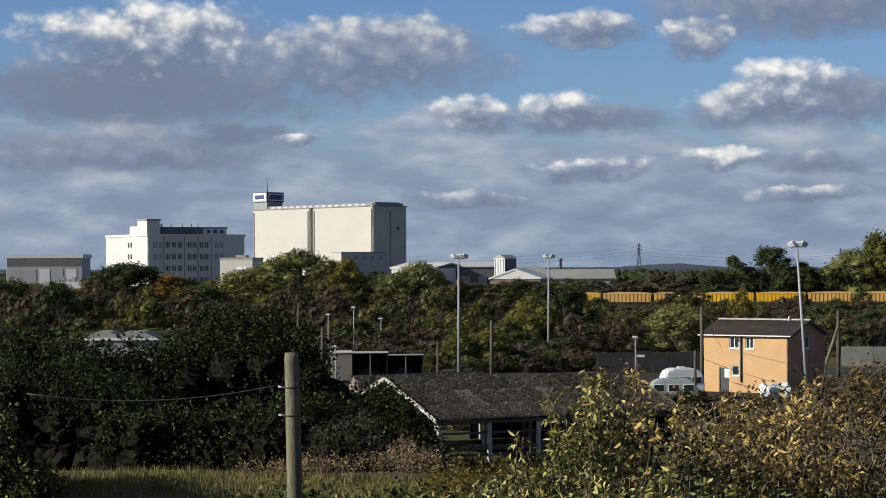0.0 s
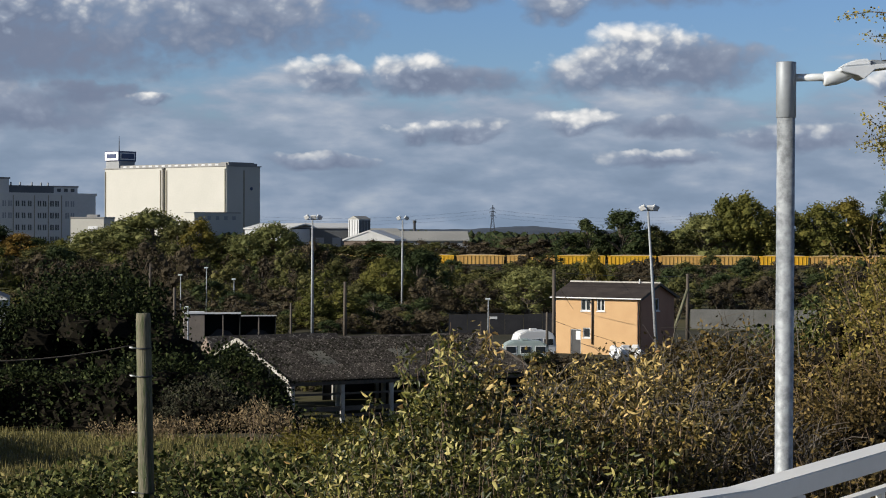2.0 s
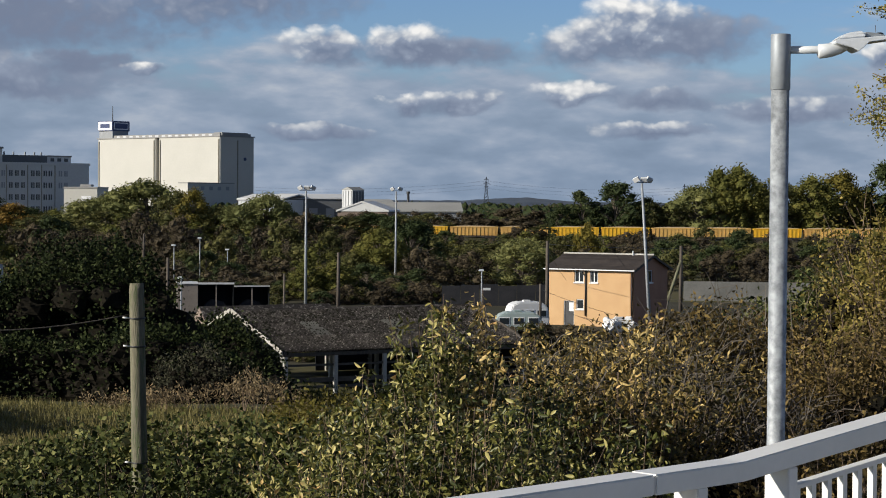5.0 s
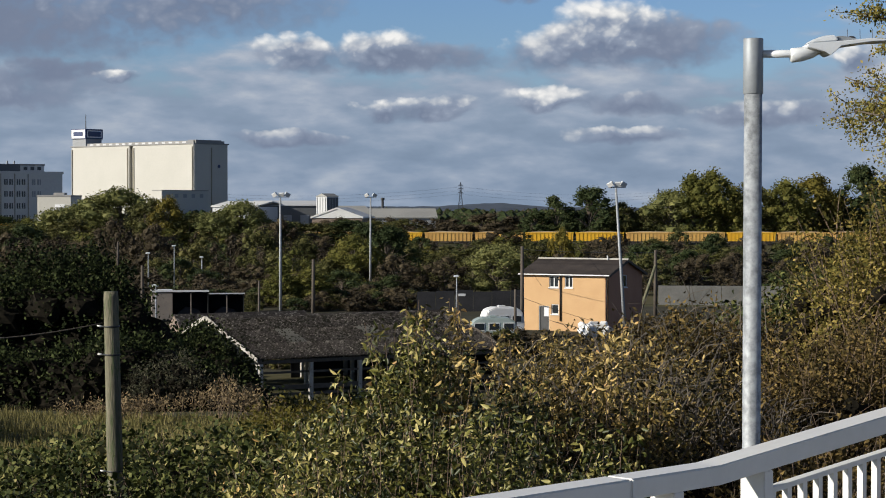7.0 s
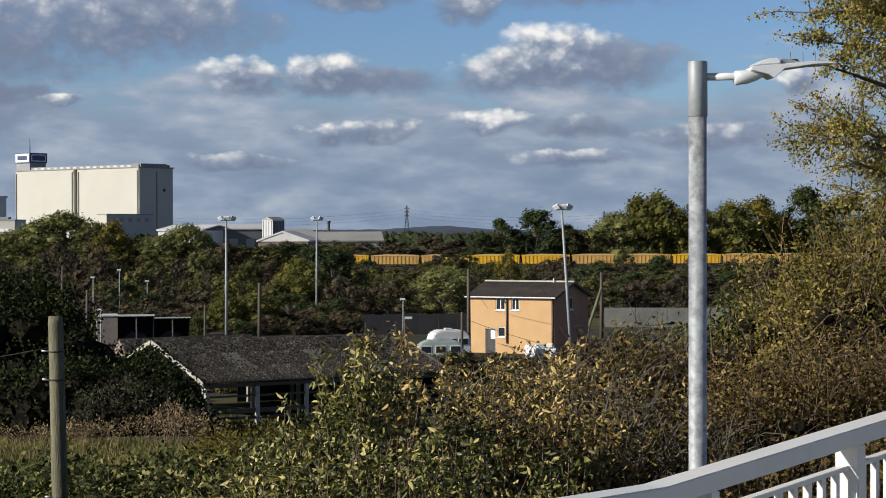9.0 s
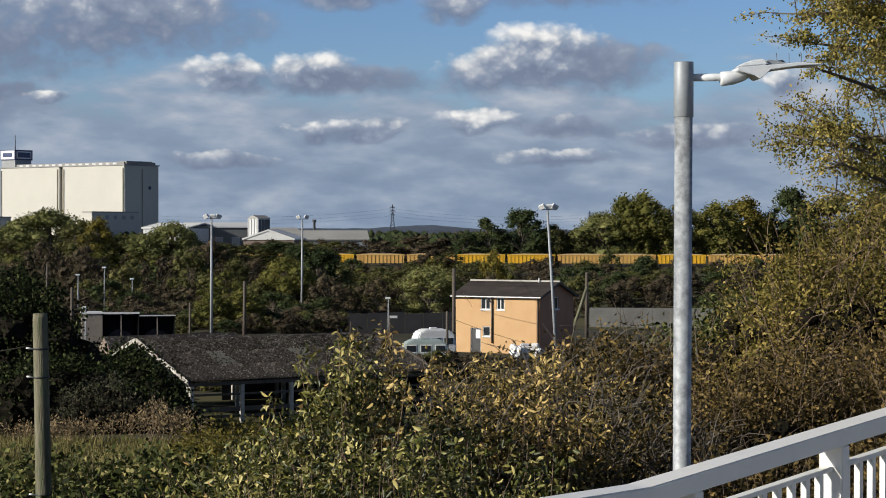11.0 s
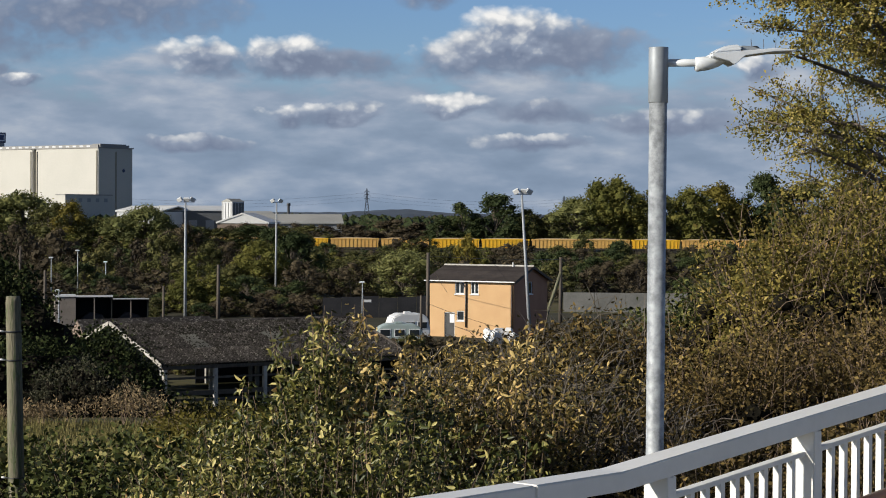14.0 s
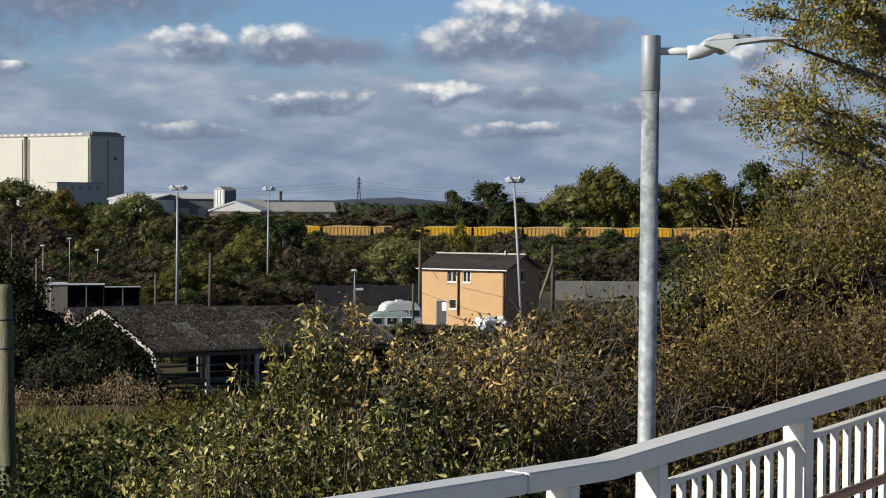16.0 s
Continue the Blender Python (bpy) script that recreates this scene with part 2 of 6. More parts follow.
upvc = material("white_plastic_frame", (0.704, 0.704, 0.695), (0.634, 0.634, 0.625), 2.0, 0.4, 0, 0.02)
pane_glass = glass("window_glass")
black_pipe = material("black_pipe", (0.015, 0.015, 0.015), (0.03, 0.03, 0.03), 3.0, 0.5, 0, 0.05)
cream_render = material("cream_render", (0.480, 0.466, 0.420), (0.432, 0.420, 0.378), 0.05, 0.9, 0, 0.1, 1.2, ((0.56, 0.53, 0.45), 0.06))
silo_groove = material("dark_joint", (0.30, 0.28, 0.22), (0.24, 0.22, 0.18), 0.2, 0.9, 0, 0.1)
silo_cap = material("parapet_grey", (0.20, 0.20, 0.20), (0.28, 0.27, 0.25), 0.2, 0.8, 0, 0.1)
mill_render = material("mill_render", (0.578, 0.569, 0.543), (0.490, 0.482, 0.464), 0.06, 0.9, 0, 0.1, 1.0, ((0.46, 0.46, 0.45), 0.08))
mill_window = glass("mill_window_glass", (0.04, 0.045, 0.05), 0.25)
navy = material("navy_sign", (0.02, 0.035, 0.10), (0.03, 0.045, 0.12), 0.5, 0.5, 0, 0.0)
sign_white = material("sign_white", (0.736, 0.736, 0.736), (0.681, 0.681, 0.690), 0.5, 0.5, 0, 0.0)
clad_light = material("light_cladding", (0.514, 0.522, 0.522), (0.448, 0.456, 0.463), 0.15, 0.6, 0.0, 0.1, 2.0)
clad_mid = material("grey_cladding", (0.276, 0.285, 0.294), (0.221, 0.230, 0.239), 0.15, 0.6, 0.0, 0.1, 2.0)
clad_dark = material("dark_cladding", (0.10, 0.105, 0.11), (0.075, 0.08, 0.085), 0.15, 0.6, 0.0, 0.1, 2.0)
roof_pale = material("pale_sheet_roof", (0.645, 0.645, 0.626), (0.547, 0.547, 0.528), 0.1, 0.6, 0.0, 0.1, 1.5)
roof_grey = material("grey_sheet_roof", (0.306, 0.302, 0.281), (0.238, 0.238, 0.225), 0.1, 0.7, 0.0, 0.1, 1.5)
stone_brown = material("brown_stone", (0.22, 0.17, 0.13), (0.16, 0.12, 0.10), 0.3, 0.9, 0, 0.2, 3.0)
wagon_yellow = material("wagon_yellow", (0.756, 0.441, 0.021), (0.651, 0.357, 0.016), 0.35, 0.6, 0, 0.1, 3.0, ((0.36, 0.18, 0.05), 0.12), 0.10)
wagon_faded = material("wagon_faded_orange", (0.62, 0.38, 0.10), (0.50, 0.285, 0.08), 0.35, 0.75, 0, 0.1, 3.0, ((0.28, 0.15, 0.08), 0.25), 0.15)
ballast = material("ballast_load", (0.46, 0.33, 0.18), (0.34, 0.25, 0.15), 1.2, 0.95, 0, 0.5, 6.0)
underframe = material("underframe", (0.035, 0.03, 0.027), (0.06, 0.05, 0.04), 1.5, 0.8, 0.2, 0.1)
van_white = material("caravan_white", (0.648, 0.648, 0.639), (0.600, 0.600, 0.591), 1.0, 0.4, 0, 0.02)
van_green = material("caravan_grey_green", (0.30, 0.36, 0.34), (0.26, 0.31, 0.30), 1.0, 0.5, 0, 0.02)
box_grey = material("container_grey", (0.235, 0.20, 0.165), (0.165, 0.14, 0.118), 0.8, 0.7, 0, 0.1)
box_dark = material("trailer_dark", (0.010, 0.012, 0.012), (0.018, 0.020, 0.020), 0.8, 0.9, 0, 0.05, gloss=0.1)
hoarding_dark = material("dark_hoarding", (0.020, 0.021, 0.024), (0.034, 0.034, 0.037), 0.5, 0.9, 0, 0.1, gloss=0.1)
pylon_steel = material("pylon_steel", (0.055, 0.066, 0.085), (0.042, 0.052, 0.068), 0.05, 0.6, 0.3, 0.0)
# blue of the distance haze put into the hills' base colour
hill_haze_blue = material("far_hill", (0.014, 0.028, 0.052), (0.040, 0.056, 0.080), 0.012, 1.0, 0, 0.0, 0.09)
soil = material("ground_mix", (0.055, 0.056, 0.024), (0.090, 0.078, 0.040), 0.05, 0.95, 0, 0.5, 1.3, ((0.06, 0.055, 0.035), 0.2), gloss=0.1)
yard_grey = material("yard_gravel", (0.060, 0.056, 0.040), (0.036, 0.036, 0.024), 0.2, 0.95, 0, 0.4, 4.0, gloss=0.1)

L_SHRUB = leaf_material("shrub_leaves", [(0.0, (0.008, 0.013, 0.003)), (0.38, (0.048, 0.058, 0.011)), (0.62, (0.190, 0.178, 0.042)), (0.86, (0.510, 0.440, 0.168)), (1.0, (0.460, 0.275, 0.105))], 0.15, 0.45, 0.3, single=0.78)
L_BROWN = leaf_material("autumn_leaves", [(0.0, (0.014, 0.014, 0.004)), (0.32, (0.085, 0.068, 0.018)), (0.60, (0.300, 0.210, 0.060)), (0.86, (0.61, 0.455, 0.18)), (1.0, (0.45, 0.25, 0.095))], 0.16, 0.5, 0.25, single=0.78)
L_GOLD = leaf_material("golden_leaves", [(0.0, (0.024, 0.027, 0.008)), (0.35, (0.080, 0.073, 0.018)), (0.7, (0.180, 0.145, 0.034)), (1.0, (0.33, 0.250, 0.075))], 0.18, single=0.78)
L_BRAMBLE = leaf_material("bramble_leaves", [(0.0, (0.007, 0.012, 0.003)), (0.5, (0.044, 0.056, 0.014)), (0.85, (0.160, 0.162, 0.052)), (1.0, (0.31, 0.260, 0.105))], 0.10, 0.65, 0.12, single=0.78)
# ivy leaves mostly near black, shade of the thickets put into their colour
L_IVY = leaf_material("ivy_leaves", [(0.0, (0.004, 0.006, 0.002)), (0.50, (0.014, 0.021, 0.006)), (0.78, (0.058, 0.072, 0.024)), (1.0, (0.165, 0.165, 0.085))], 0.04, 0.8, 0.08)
L_DARK = leaf_material("dark_leaves", [(0.0, (0.017, 0.028, 0.010)), (0.6, (0.043, 0.057, 0.021)), (1.0, (0.090, 0.101, 0.036))], 0.12, single=0.32)
L_OLIVE = leaf_material("olive_leaves", [(0.0, (0.029, 0.033, 0.011)), (0.5, (0.075, 0.076, 0.025)), (1.0, (0.155, 0.136, 0.046))], 0.15, single=0.32)
L_SCRUB = leaf_material("scrub_leaves", [(0.0, (0.022, 0.018, 0.012)), (0.5, (0.058, 0.046, 0.028)), (1.0, (0.112, 0.088, 0.050))], 0.14, single=0.32)
L_WILLOW = leaf_material("willow_leaves", [(0.0, (0.066, 0.076, 0.026)), (0.5, (0.142, 0.149, 0.053)), (1.0, (0.240, 0.230, 0.084))], 0.2, single=0.32)
L_BUD = leaf_material("buddleia_leaves", [(0.0, (0.018, 0.021, 0.012)), (0.5, (0.058, 0.058, 0.034)), (1.0, (0.20, 0.175, 0.12))], 0.12)
L_AMBER = leaf_material("amber_leaves", [(0.0, (0.070, 0.064, 0.014)), (0.5, (0.165, 0.135, 0.027)), (1.0, (0.30, 0.225, 0.048))], 0.2, single=0.32)
L_LIME = leaf_material("yellow_green_leaves", [(0.0, (0.045, 0.052, 0.013)), (0.5, (0.108, 0.108, 0.026)), (1.0, (0.205, 0.175, 0.045))], 0.2, single=0.32)
L_RUST = leaf_material("rust_leaves", [(0.0, (0.10, 0.065, 0.020)), (0.5, (0.20, 0.125, 0.030)), (1.0, (0.32, 0.20, 0.045))], 0.2, single=0.32)
L_ASH = leaf_material("ash_leaves", [(0.0, (0.055, 0.060, 0.016)), (0.35, (0.155, 0.145, 0.036)), (0.7, (0.310, 0.255, 0.068)), (1.0, (0.52, 0.39, 0.15))], 0.26)
L_TWIG = leaf_material("twiggy_leaves", [(0.0, (0.016, 0.014, 0.005)), (0.35, (0.064, 0.047, 0.017)), (0.7, (0.145, 0.100, 0.034)), (1.0, (0.285, 0.200, 0.072))], 0.12, single=0.78)
L_GRASS = leaf_material("dry_grass", [(0.0, (0.075, 0.080, 0.022)), (0.5, (0.16, 0.14, 0.05)), (1.0, (0.30, 0.25, 0.11))], 0.2)
L_SEED = leaf_material("seed_heads", [(0.0, (0.120, 0.090, 0.050)), (0.5, (0.228, 0.168, 0.094)), (1.0, (0.360, 0.276, 0.150))], 0.2)


# ---- building helpers ----
class Shape:
    """Collects vertices and faces of one mesh."""

    def __init__(self):
        self.v, self.f = [], []

    def add(self, v, f):
        n = len(self.v)
        self.v += [tuple(p) for p in v]
        self.f += [tuple(i + n for i in q) for q in f]
        return self

    def box(self, x0, x1, y0, y1, z0, z1, m=None):
        v = [Vector((x, y, z)) for z in (z0, z1) for y in (y0, y1) for x in (x0, x1)]
        if m is not None:
            v = [m @ p for p in v]
        return self.add(v, [(0, 2, 3, 1), (4, 5, 7, 6), (0, 1, 5, 4), (2, 6, 7, 3), (0, 4, 6, 2), (1, 3, 7, 5)])

    def prism(self, outline, y0, y1, m=None):
        """An outline in x and z, drawn out along y."""
        n = len(outline)
        v = [Vector((x, y, z)) for y in (y0, y1) for x, z in outline]
        if m is not None:
            v = [m @ p for p in v]
        return self.add(v, [tuple(range(n)), tuple(range(2 * n - 1, n - 1, -1))] + [(i + n, (i + 1) % n + n, (i + 1) % n, i) for i in range(n)])

    def tube(self, points, radii, sides=8, caps=True):
        pts = [Vector(p) for p in points]
        if not hasattr(radii, "__len__"):
            radii = [radii] * len(pts)
        rings = []
        for i, p in enumerate(pts):
            a = pts[min(i + 1, len(pts) - 1)] - pts[max(i - 1, 0)]
            q = a.to_track_quat("Z", "Y")
            rings.append([p + q @ Vector((math.cos(2 * math.pi * k / sides) * radii[i], math.sin(2 * math.pi * k / sides) * radii[i], 0)) for k in range(sides)])
        f = [(i * sides + k, i * sides + (k + 1) % sides, (i + 1) * sides + (k + 1) % sides, (i + 1) * sides + k) for i in range(len(pts) - 1) for k in range(sides)]
        if caps:
            f += [tuple(range(sides - 1, -1, -1)), tuple(range((len(pts) - 1) * sides, len(pts) * sides))]
        return self.add([p for r in rings for p in r], f)

    def beam(self, a, b, w, h):
        """A squared bar from a to b, its top level across."""
        a, b = Vector(a), Vector(b)
        d = (b - a).normalized()
        s = d.cross(Vector((0, 0, 1))).normalized()
        u = s.cross(d)
        v = [p + s * i * w / 2 + u * j * h / 2 for p in (a, b) for i, j in ((-1, -1), (1, -1), (1, 1), (-1, 1))]
        return self.add(v, [(3, 2, 1, 0), (4, 5, 6, 7)] + [(i, (i + 1) % 4, (i + 1) % 4 + 4, i + 4) for i in range(4)])

    def mesh(self, name, mat, smooth=False, bevel=0.0, weld=False):
        me = bpy.data.meshes.new(name)
        me.from_pydata(self.v, [], self.f)
        bm = bmesh.new()
        bm.from_mesh(me)
        if weld:
            bmesh.ops.remove_doubles(bm, verts=bm.verts[:], dist=0.0005)
        bmesh.ops.recalc_face_normals(bm, faces=bm.faces)
        if bevel:
            bmesh.ops.bevel(bm, geom=bm.edges[:], offset=bevel, segments=2, affect="EDGES", clamp_overlap=True)
        bm.to_mesh(me)
        bm.free()
        if smooth:
            me.shade_smooth()
        me.materials.append(mat)
        return me


def part(name, shape, mat, parent, label="", smooth=False, bevel=0.0):
    """Links a shape as one mesh object under a thing or a part."""
    me = shape if isinstance(shape, bpy.types.Mesh) else shape.mesh(name, mat, smooth, bevel)
    ob = new(name, me)
    ob.parent = parent
    if label:
        ob["label"] = label
    return ob


def thing(name, m, label, category, group="", kind=""):
    ob = new(name)
    ob.empty_display_size = 0.2
    ob.matrix_world = m
    return tagged(ob, label, category, group, kind)


def solid(name, shape, mat, label, category, kind="", smooth=False, bevel=0.0, m=None):
    ob = new(name, shape if isinstance(shape, bpy.types.Mesh) else shape.mesh(name, mat, smooth, bevel))
    if m is not None:
        ob.matrix_world = m
    return tagged(ob, label, category, "", kind)


def leaf_mesh(name, pts, size, mat, rng, slim=0.42, up=0.25, lay=0.35, spread=0.28, fine_leaf=False, tiny=False):
    """Many small folded leaves at the points, as one mesh."""
    n = len(pts)
    d = rng.normal(size=(n, 3))
    d[:, 2] = d[:, 2] * 0.8 + up
    d /= np.linalg.norm(d, axis=1)[:, None]
    s = np.cross(d, rng.normal(size=(n, 3)) + np.array((0, 0, lay)))
    s /= np.linalg.norm(s, axis=1)[:, None] + 1e-9
    nn = np.cross(d, s)
    ln = (size * (1 + spread * rng.normal(size=n)).clip(0.45, 1.8))[:, None]
    if fine_leaf:
        v = np.empty((n, 6, 3))
        v[:, 0] = pts
        v[:, 1] = pts + d * ln * 0.28 + s * ln * slim * 0.55 + nn * ln * 0.07
        v[:, 2] = pts + d * ln * 0.66 + s * ln * slim * 0.45 + nn * ln * 0.04
        v[:, 3] = pts + d * ln - nn * ln * 0.14
        v[:, 4] = pts + d * ln * 0.66 - s * ln * slim * 0.45 + nn * ln * 0.04
        v[:, 5] = pts + d * ln * 0.28 - s * ln * slim * 0.55 + nn * ln * 0.07
        o = np.arange(n, dtype=np.int32)[:, None] * 6
        idx = np.concatenate([o + np.array([[0, 1, 2, 3]]), o + np.array([[3, 4, 5, 0]])], 1).astype(np.int32)
        me = bpy.data.meshes.new(name)
        me.vertices.add(6 * n)
        me.vertices.foreach_set("co", v.reshape(-1).astype(np.float32))
        me.loops.add(8 * n)
        me.loops.foreach_set("vertex_index", idx.reshape(-1))
        me.polygons.add(2 * n)
        me.polygons.foreach_set("loop_start", np.arange(0, 8 * n, 4, dtype=np.int32))
        me.update(calc_edges=True)
        me.validate()
        me.materials.append(mat)
        return me
    if tiny:
        v = np.stack([pts - s * ln * slim * 0.7, pts + s * ln * slim * 0.7, pts + d * ln], 1)
        me = bpy.data.meshes.new(name)
        me.vertices.add(3 * n)
        me.vertices.foreach_set("co", v.reshape(-1).astype(np.float32))
        me.loops.add(3 * n)
        me.loops.foreach_set("vertex_index", np.arange(3 * n, dtype=np.int32))
        me.polygons.add(n)
        me.polygons.foreach_set("loop_start", np.arange(0, 3 * n, 3, dtype=np.int32))
        me.update(calc_edges=True)
        me.validate()
        me.materials.append(mat)
        return me
    v = np.empty((n, 4, 3))
    v[:, 0] = pts
    v[:, 1] = pts + d * ln * 0.5 + s * ln * slim * 0.6 + nn * ln * 0.10
    v[:, 2] = pts + d * ln - nn * ln * 0.12
    v[:, 3] = pts + d * ln * 0.45 - s * ln * slim * 0.6 + nn * ln * 0.10
    me = bpy.data.meshes.new(name)
    me.vertices.add(4 * n)
    me.vertices.foreach_set("co", v.reshape(-1).astype(np.float32))
    me.loops.add(4 * n)
    me.loops.foreach_set("vertex_index", np.arange(4 * n, dtype=np.int32))
    me.polygons.add(n)
    me.polygons.foreach_set("loop_start", np.arange(0, 4 * n, 4, dtype=np.int32))
    me.update(calc_edges=True)
    me.validate()
    me.materials.append(mat)
    return me


def clump_points(rng, centres, radii, n, hollow=3.5, squash=0.85):
    """Points in balls round the centres, thicker towards their skins."""
    centres, radii = np.array(centres, float), np.array(radii, float)
    pick = rng.choice(len(radii), n, p=radii ** 2.2 / (radii ** 2.2).sum())
    d = rng.normal(size=(n, 3))
    d /= np.linalg.norm(d, axis=1)[:, None]
    r = radii[pick] * rng.random(n) ** (1 / hollow) * (1 + 0.13 * rng.normal(size=n))
    return centres[pick] + d * r[:, None] * np.array((1, 1, squash))


def crown_clumps(rng, rx, ry, z0, z1, count, size):
    """Clump centres spread over an egg-shaped crown."""
    out, rad = [], []
    for i in range(count):
        th, u = rng.random() * 2 * math.pi, rng.random()
        z = z0 + (z1 - z0) * u
        w = math.sqrt(max(0.06, 1 - (2 * abs(u - 0.42)) ** 2.2)) * (0.55 + 0.45 * rng.random())
        out.append((rx * w * math.cos(th), ry * w * math.sin(th), z))
        rad.append(size * (0.6 + 0.7 * rng.random()))
    return out, rad


def lumps(rng, centres, radii, k=0.60, fineness=2, rough=0.22):
    """Uneven lumps, one in each clump, that close a crown from within."""
    bm = bmesh.new()
    bmesh.ops.create_icosphere(bm, subdivisions=fineness, radius=1.0)
    bm.verts.ensure_lookup_table()
    base = np.array([v.co[:] for v in bm.verts])
    tri = [tuple(v.index for v in f.verts) for f in bm.faces]
    bm.free()
    s = Shape()
    for c, r in zip(centres, radii):
        j = 1 + rough * rng.normal(size=(len(base), 1))
        s.add((np.array(c) + base * j * r * k * np.array((1, 1, 0.85))).tolist(), tri)
    return s


def build_tree(name, rng, height, spread, mat, leaves, leaf, label, category, clumps=22, low=0.2, stem=0.022, csize=0.28, hollow=4.5, up=0.2):
    """A tree or bush at the origin: trunk, branches, crown."""
    ob = thing(name, pose(0, 0, -50), label, category)
    cs, rs = crown_clumps(rng, spread * 0.72, spread * 0.72, height * (low + 0.12), height * 0.88, clumps, spread * csize)
    r0 = height * stem
    sway = rng.normal(size=2) * 0.03 * height
    trunk_pts = [(sway[0] * u * u, sway[1] * u, height * 0.72 * u) for u in (0, 0.12, 0.35, 0.65, 1.0)]
    part("trunk", Shape().tube(trunk_pts, [r0 * 1.25, r0, r0 * 0.8, r0 * 0.5, r0 * 0.12], 7), bark, ob, smooth=True)
    br = Shape()
    for c in cs:
        u = min(0.95, max(0.1, (c[2] / height - 0.12) * 0.9))
        b = Vector((sway[0] * u * u, sway[1] * u, height * 0.72 * u))
        e = Vector(c)
        mid = (b + e) / 2 + Vector((0, 0, 0.05 * height)) * (rng.random() - 0.3)
        br.tube([b, mid, e], [r0 * 0.4, r0 * 0.22, r0 * 0.06], 4, False)
    part("branch_frame", br, bark, ob)
    crown = part("crown", leaf_mesh("crown", clump_points(rng, cs, np.array(rs) * 1.06, leaves, hollow), leaf, mat, rng, 0.5, up, tiny=True), mat, ob)
    me = lumps(rng, cs, rs, 0.58, 1, 0.16).mesh("inner_growth", mat)
    tagged(part("inner_growth", me, None, crown), kind="stuff")
    return ob


def stand(ob, x, y, z, turn, wide=1.0, tall=1.0):
    return copy_thing(ob, pose(x, y, z, 0, 0, turn) @ Matrix.Diagonal((wide, wide, tall, 1)))


# ---- ground ----
def smooth(a, b, x):
    t = min(1.0, max(0.0, (x - a) / (b - a)))
    return t * t * (3 - 2 * t)


def ground_height(x, y):
    bank = 5.72 * (1 - smooth(43, 92, y)) * (1 - smooth(60, 200, abs(x)))
    rail = 0.5 * smooth(478, 492, y) * (1 - smooth(512, 540, y))
    bumps = 0.18 * noise.noise((x * 0.13, y * 0.13, 3.0)) + 0.10 * noise.noise((x * 0.5, y * 0.5, 7.0))
    return bank + rail + bumps * (1 - smooth(60, 100, y)) * 0.8


def grid(xs, ys, fz):
    v = [(x, y, fz(x, y)) for y in ys for x in xs]
    n = len(xs)
    return Shape().add(v, [(j * n + i, j * n + i + 1, (j + 1) * n + i + 1, (j + 1) * n + i) for j in range(len(ys) - 1) for i in range(n - 1)])


def ladder(stops):
    out = []
    for a, b, s in stops:
        out += [a + (b - a) * i / s for i in range(s)]
    return out + [stops[-1][1]]


gx = ladder([(-4800, -300, 14), (-300, -40, 16), (-40, 40, 80), (40, 300, 16), (300, 4800, 14)])
gy = ladder([(-600, -20, 8), (-20, 60, 80), (60, 110, 25), (110, 470, 20), (470, 545, 30), (545, 900, 8), (900, 4900, 10)])
solid("ground", grid(gx, gy, ground_height), soil, "rough grass and bare earth sloping down to a yard", "ground", "structure", smooth=True)
solid("yard", Shape().box(-32, 70, 126, 208, -0.2, 0.03), yard_grey, "worn grey gravel yard around the house", "yard", "structure")

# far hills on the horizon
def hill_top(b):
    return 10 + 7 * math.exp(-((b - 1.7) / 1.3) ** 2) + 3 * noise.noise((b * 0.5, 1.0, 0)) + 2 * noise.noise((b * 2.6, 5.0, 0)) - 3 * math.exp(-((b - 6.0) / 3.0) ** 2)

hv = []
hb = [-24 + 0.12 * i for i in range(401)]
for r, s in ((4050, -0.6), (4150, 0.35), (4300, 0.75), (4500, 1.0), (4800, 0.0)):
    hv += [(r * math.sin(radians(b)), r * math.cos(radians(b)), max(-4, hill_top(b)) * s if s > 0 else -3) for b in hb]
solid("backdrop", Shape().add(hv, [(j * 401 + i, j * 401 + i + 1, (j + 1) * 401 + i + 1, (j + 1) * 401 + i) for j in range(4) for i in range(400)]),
      hill_haze_blue, "low wooded hills on the far horizon", "hills", "structure", smooth=True)

# ---- footbridge ramp: parapet, lamp ----
# local x runs along the rail and up the ramp, y outwards; level as far as the bend at x = 0, then 1 in 11.4
parapet = thing("parapet", pose(1.122, 7.87, 9.655, 0, 0, 45), "white painted steel parapet with upright bars along the ramp", "railing")
RISE = 0.088


def rail_z(s):
    return max(0.0, s) * RISE


def bar(name, s0, s1, y0, y1, z0, z1, mat=white_paint, bev=0.0, label=""):
    """A straight member from s0 to s1 that follows the rail's rise."""
    stops_ = [s0, 0.0, s1] if s0 < -0.01 and s1 > 0.01 else [s0, s1]
    v = [(s, y, rail_z(s) + z) for s in stops_ for y, z in ((y0, z0), (y1, z0), (y1, z1), (y0, z1))]
    n = len(stops_)
    f = [(3, 2, 1, 0), tuple(range(4 * n - 4, 4 * n))] + [(j * 4 + i, j * 4 + (i + 1) % 4, j * 4 + 4 + (i + 1) % 4, j * 4 + 4 + i) for j in range(n - 1) for i in range(4)]
    return part(name, Shape().add(v, f), mat, parapet, label, bevel=bev)


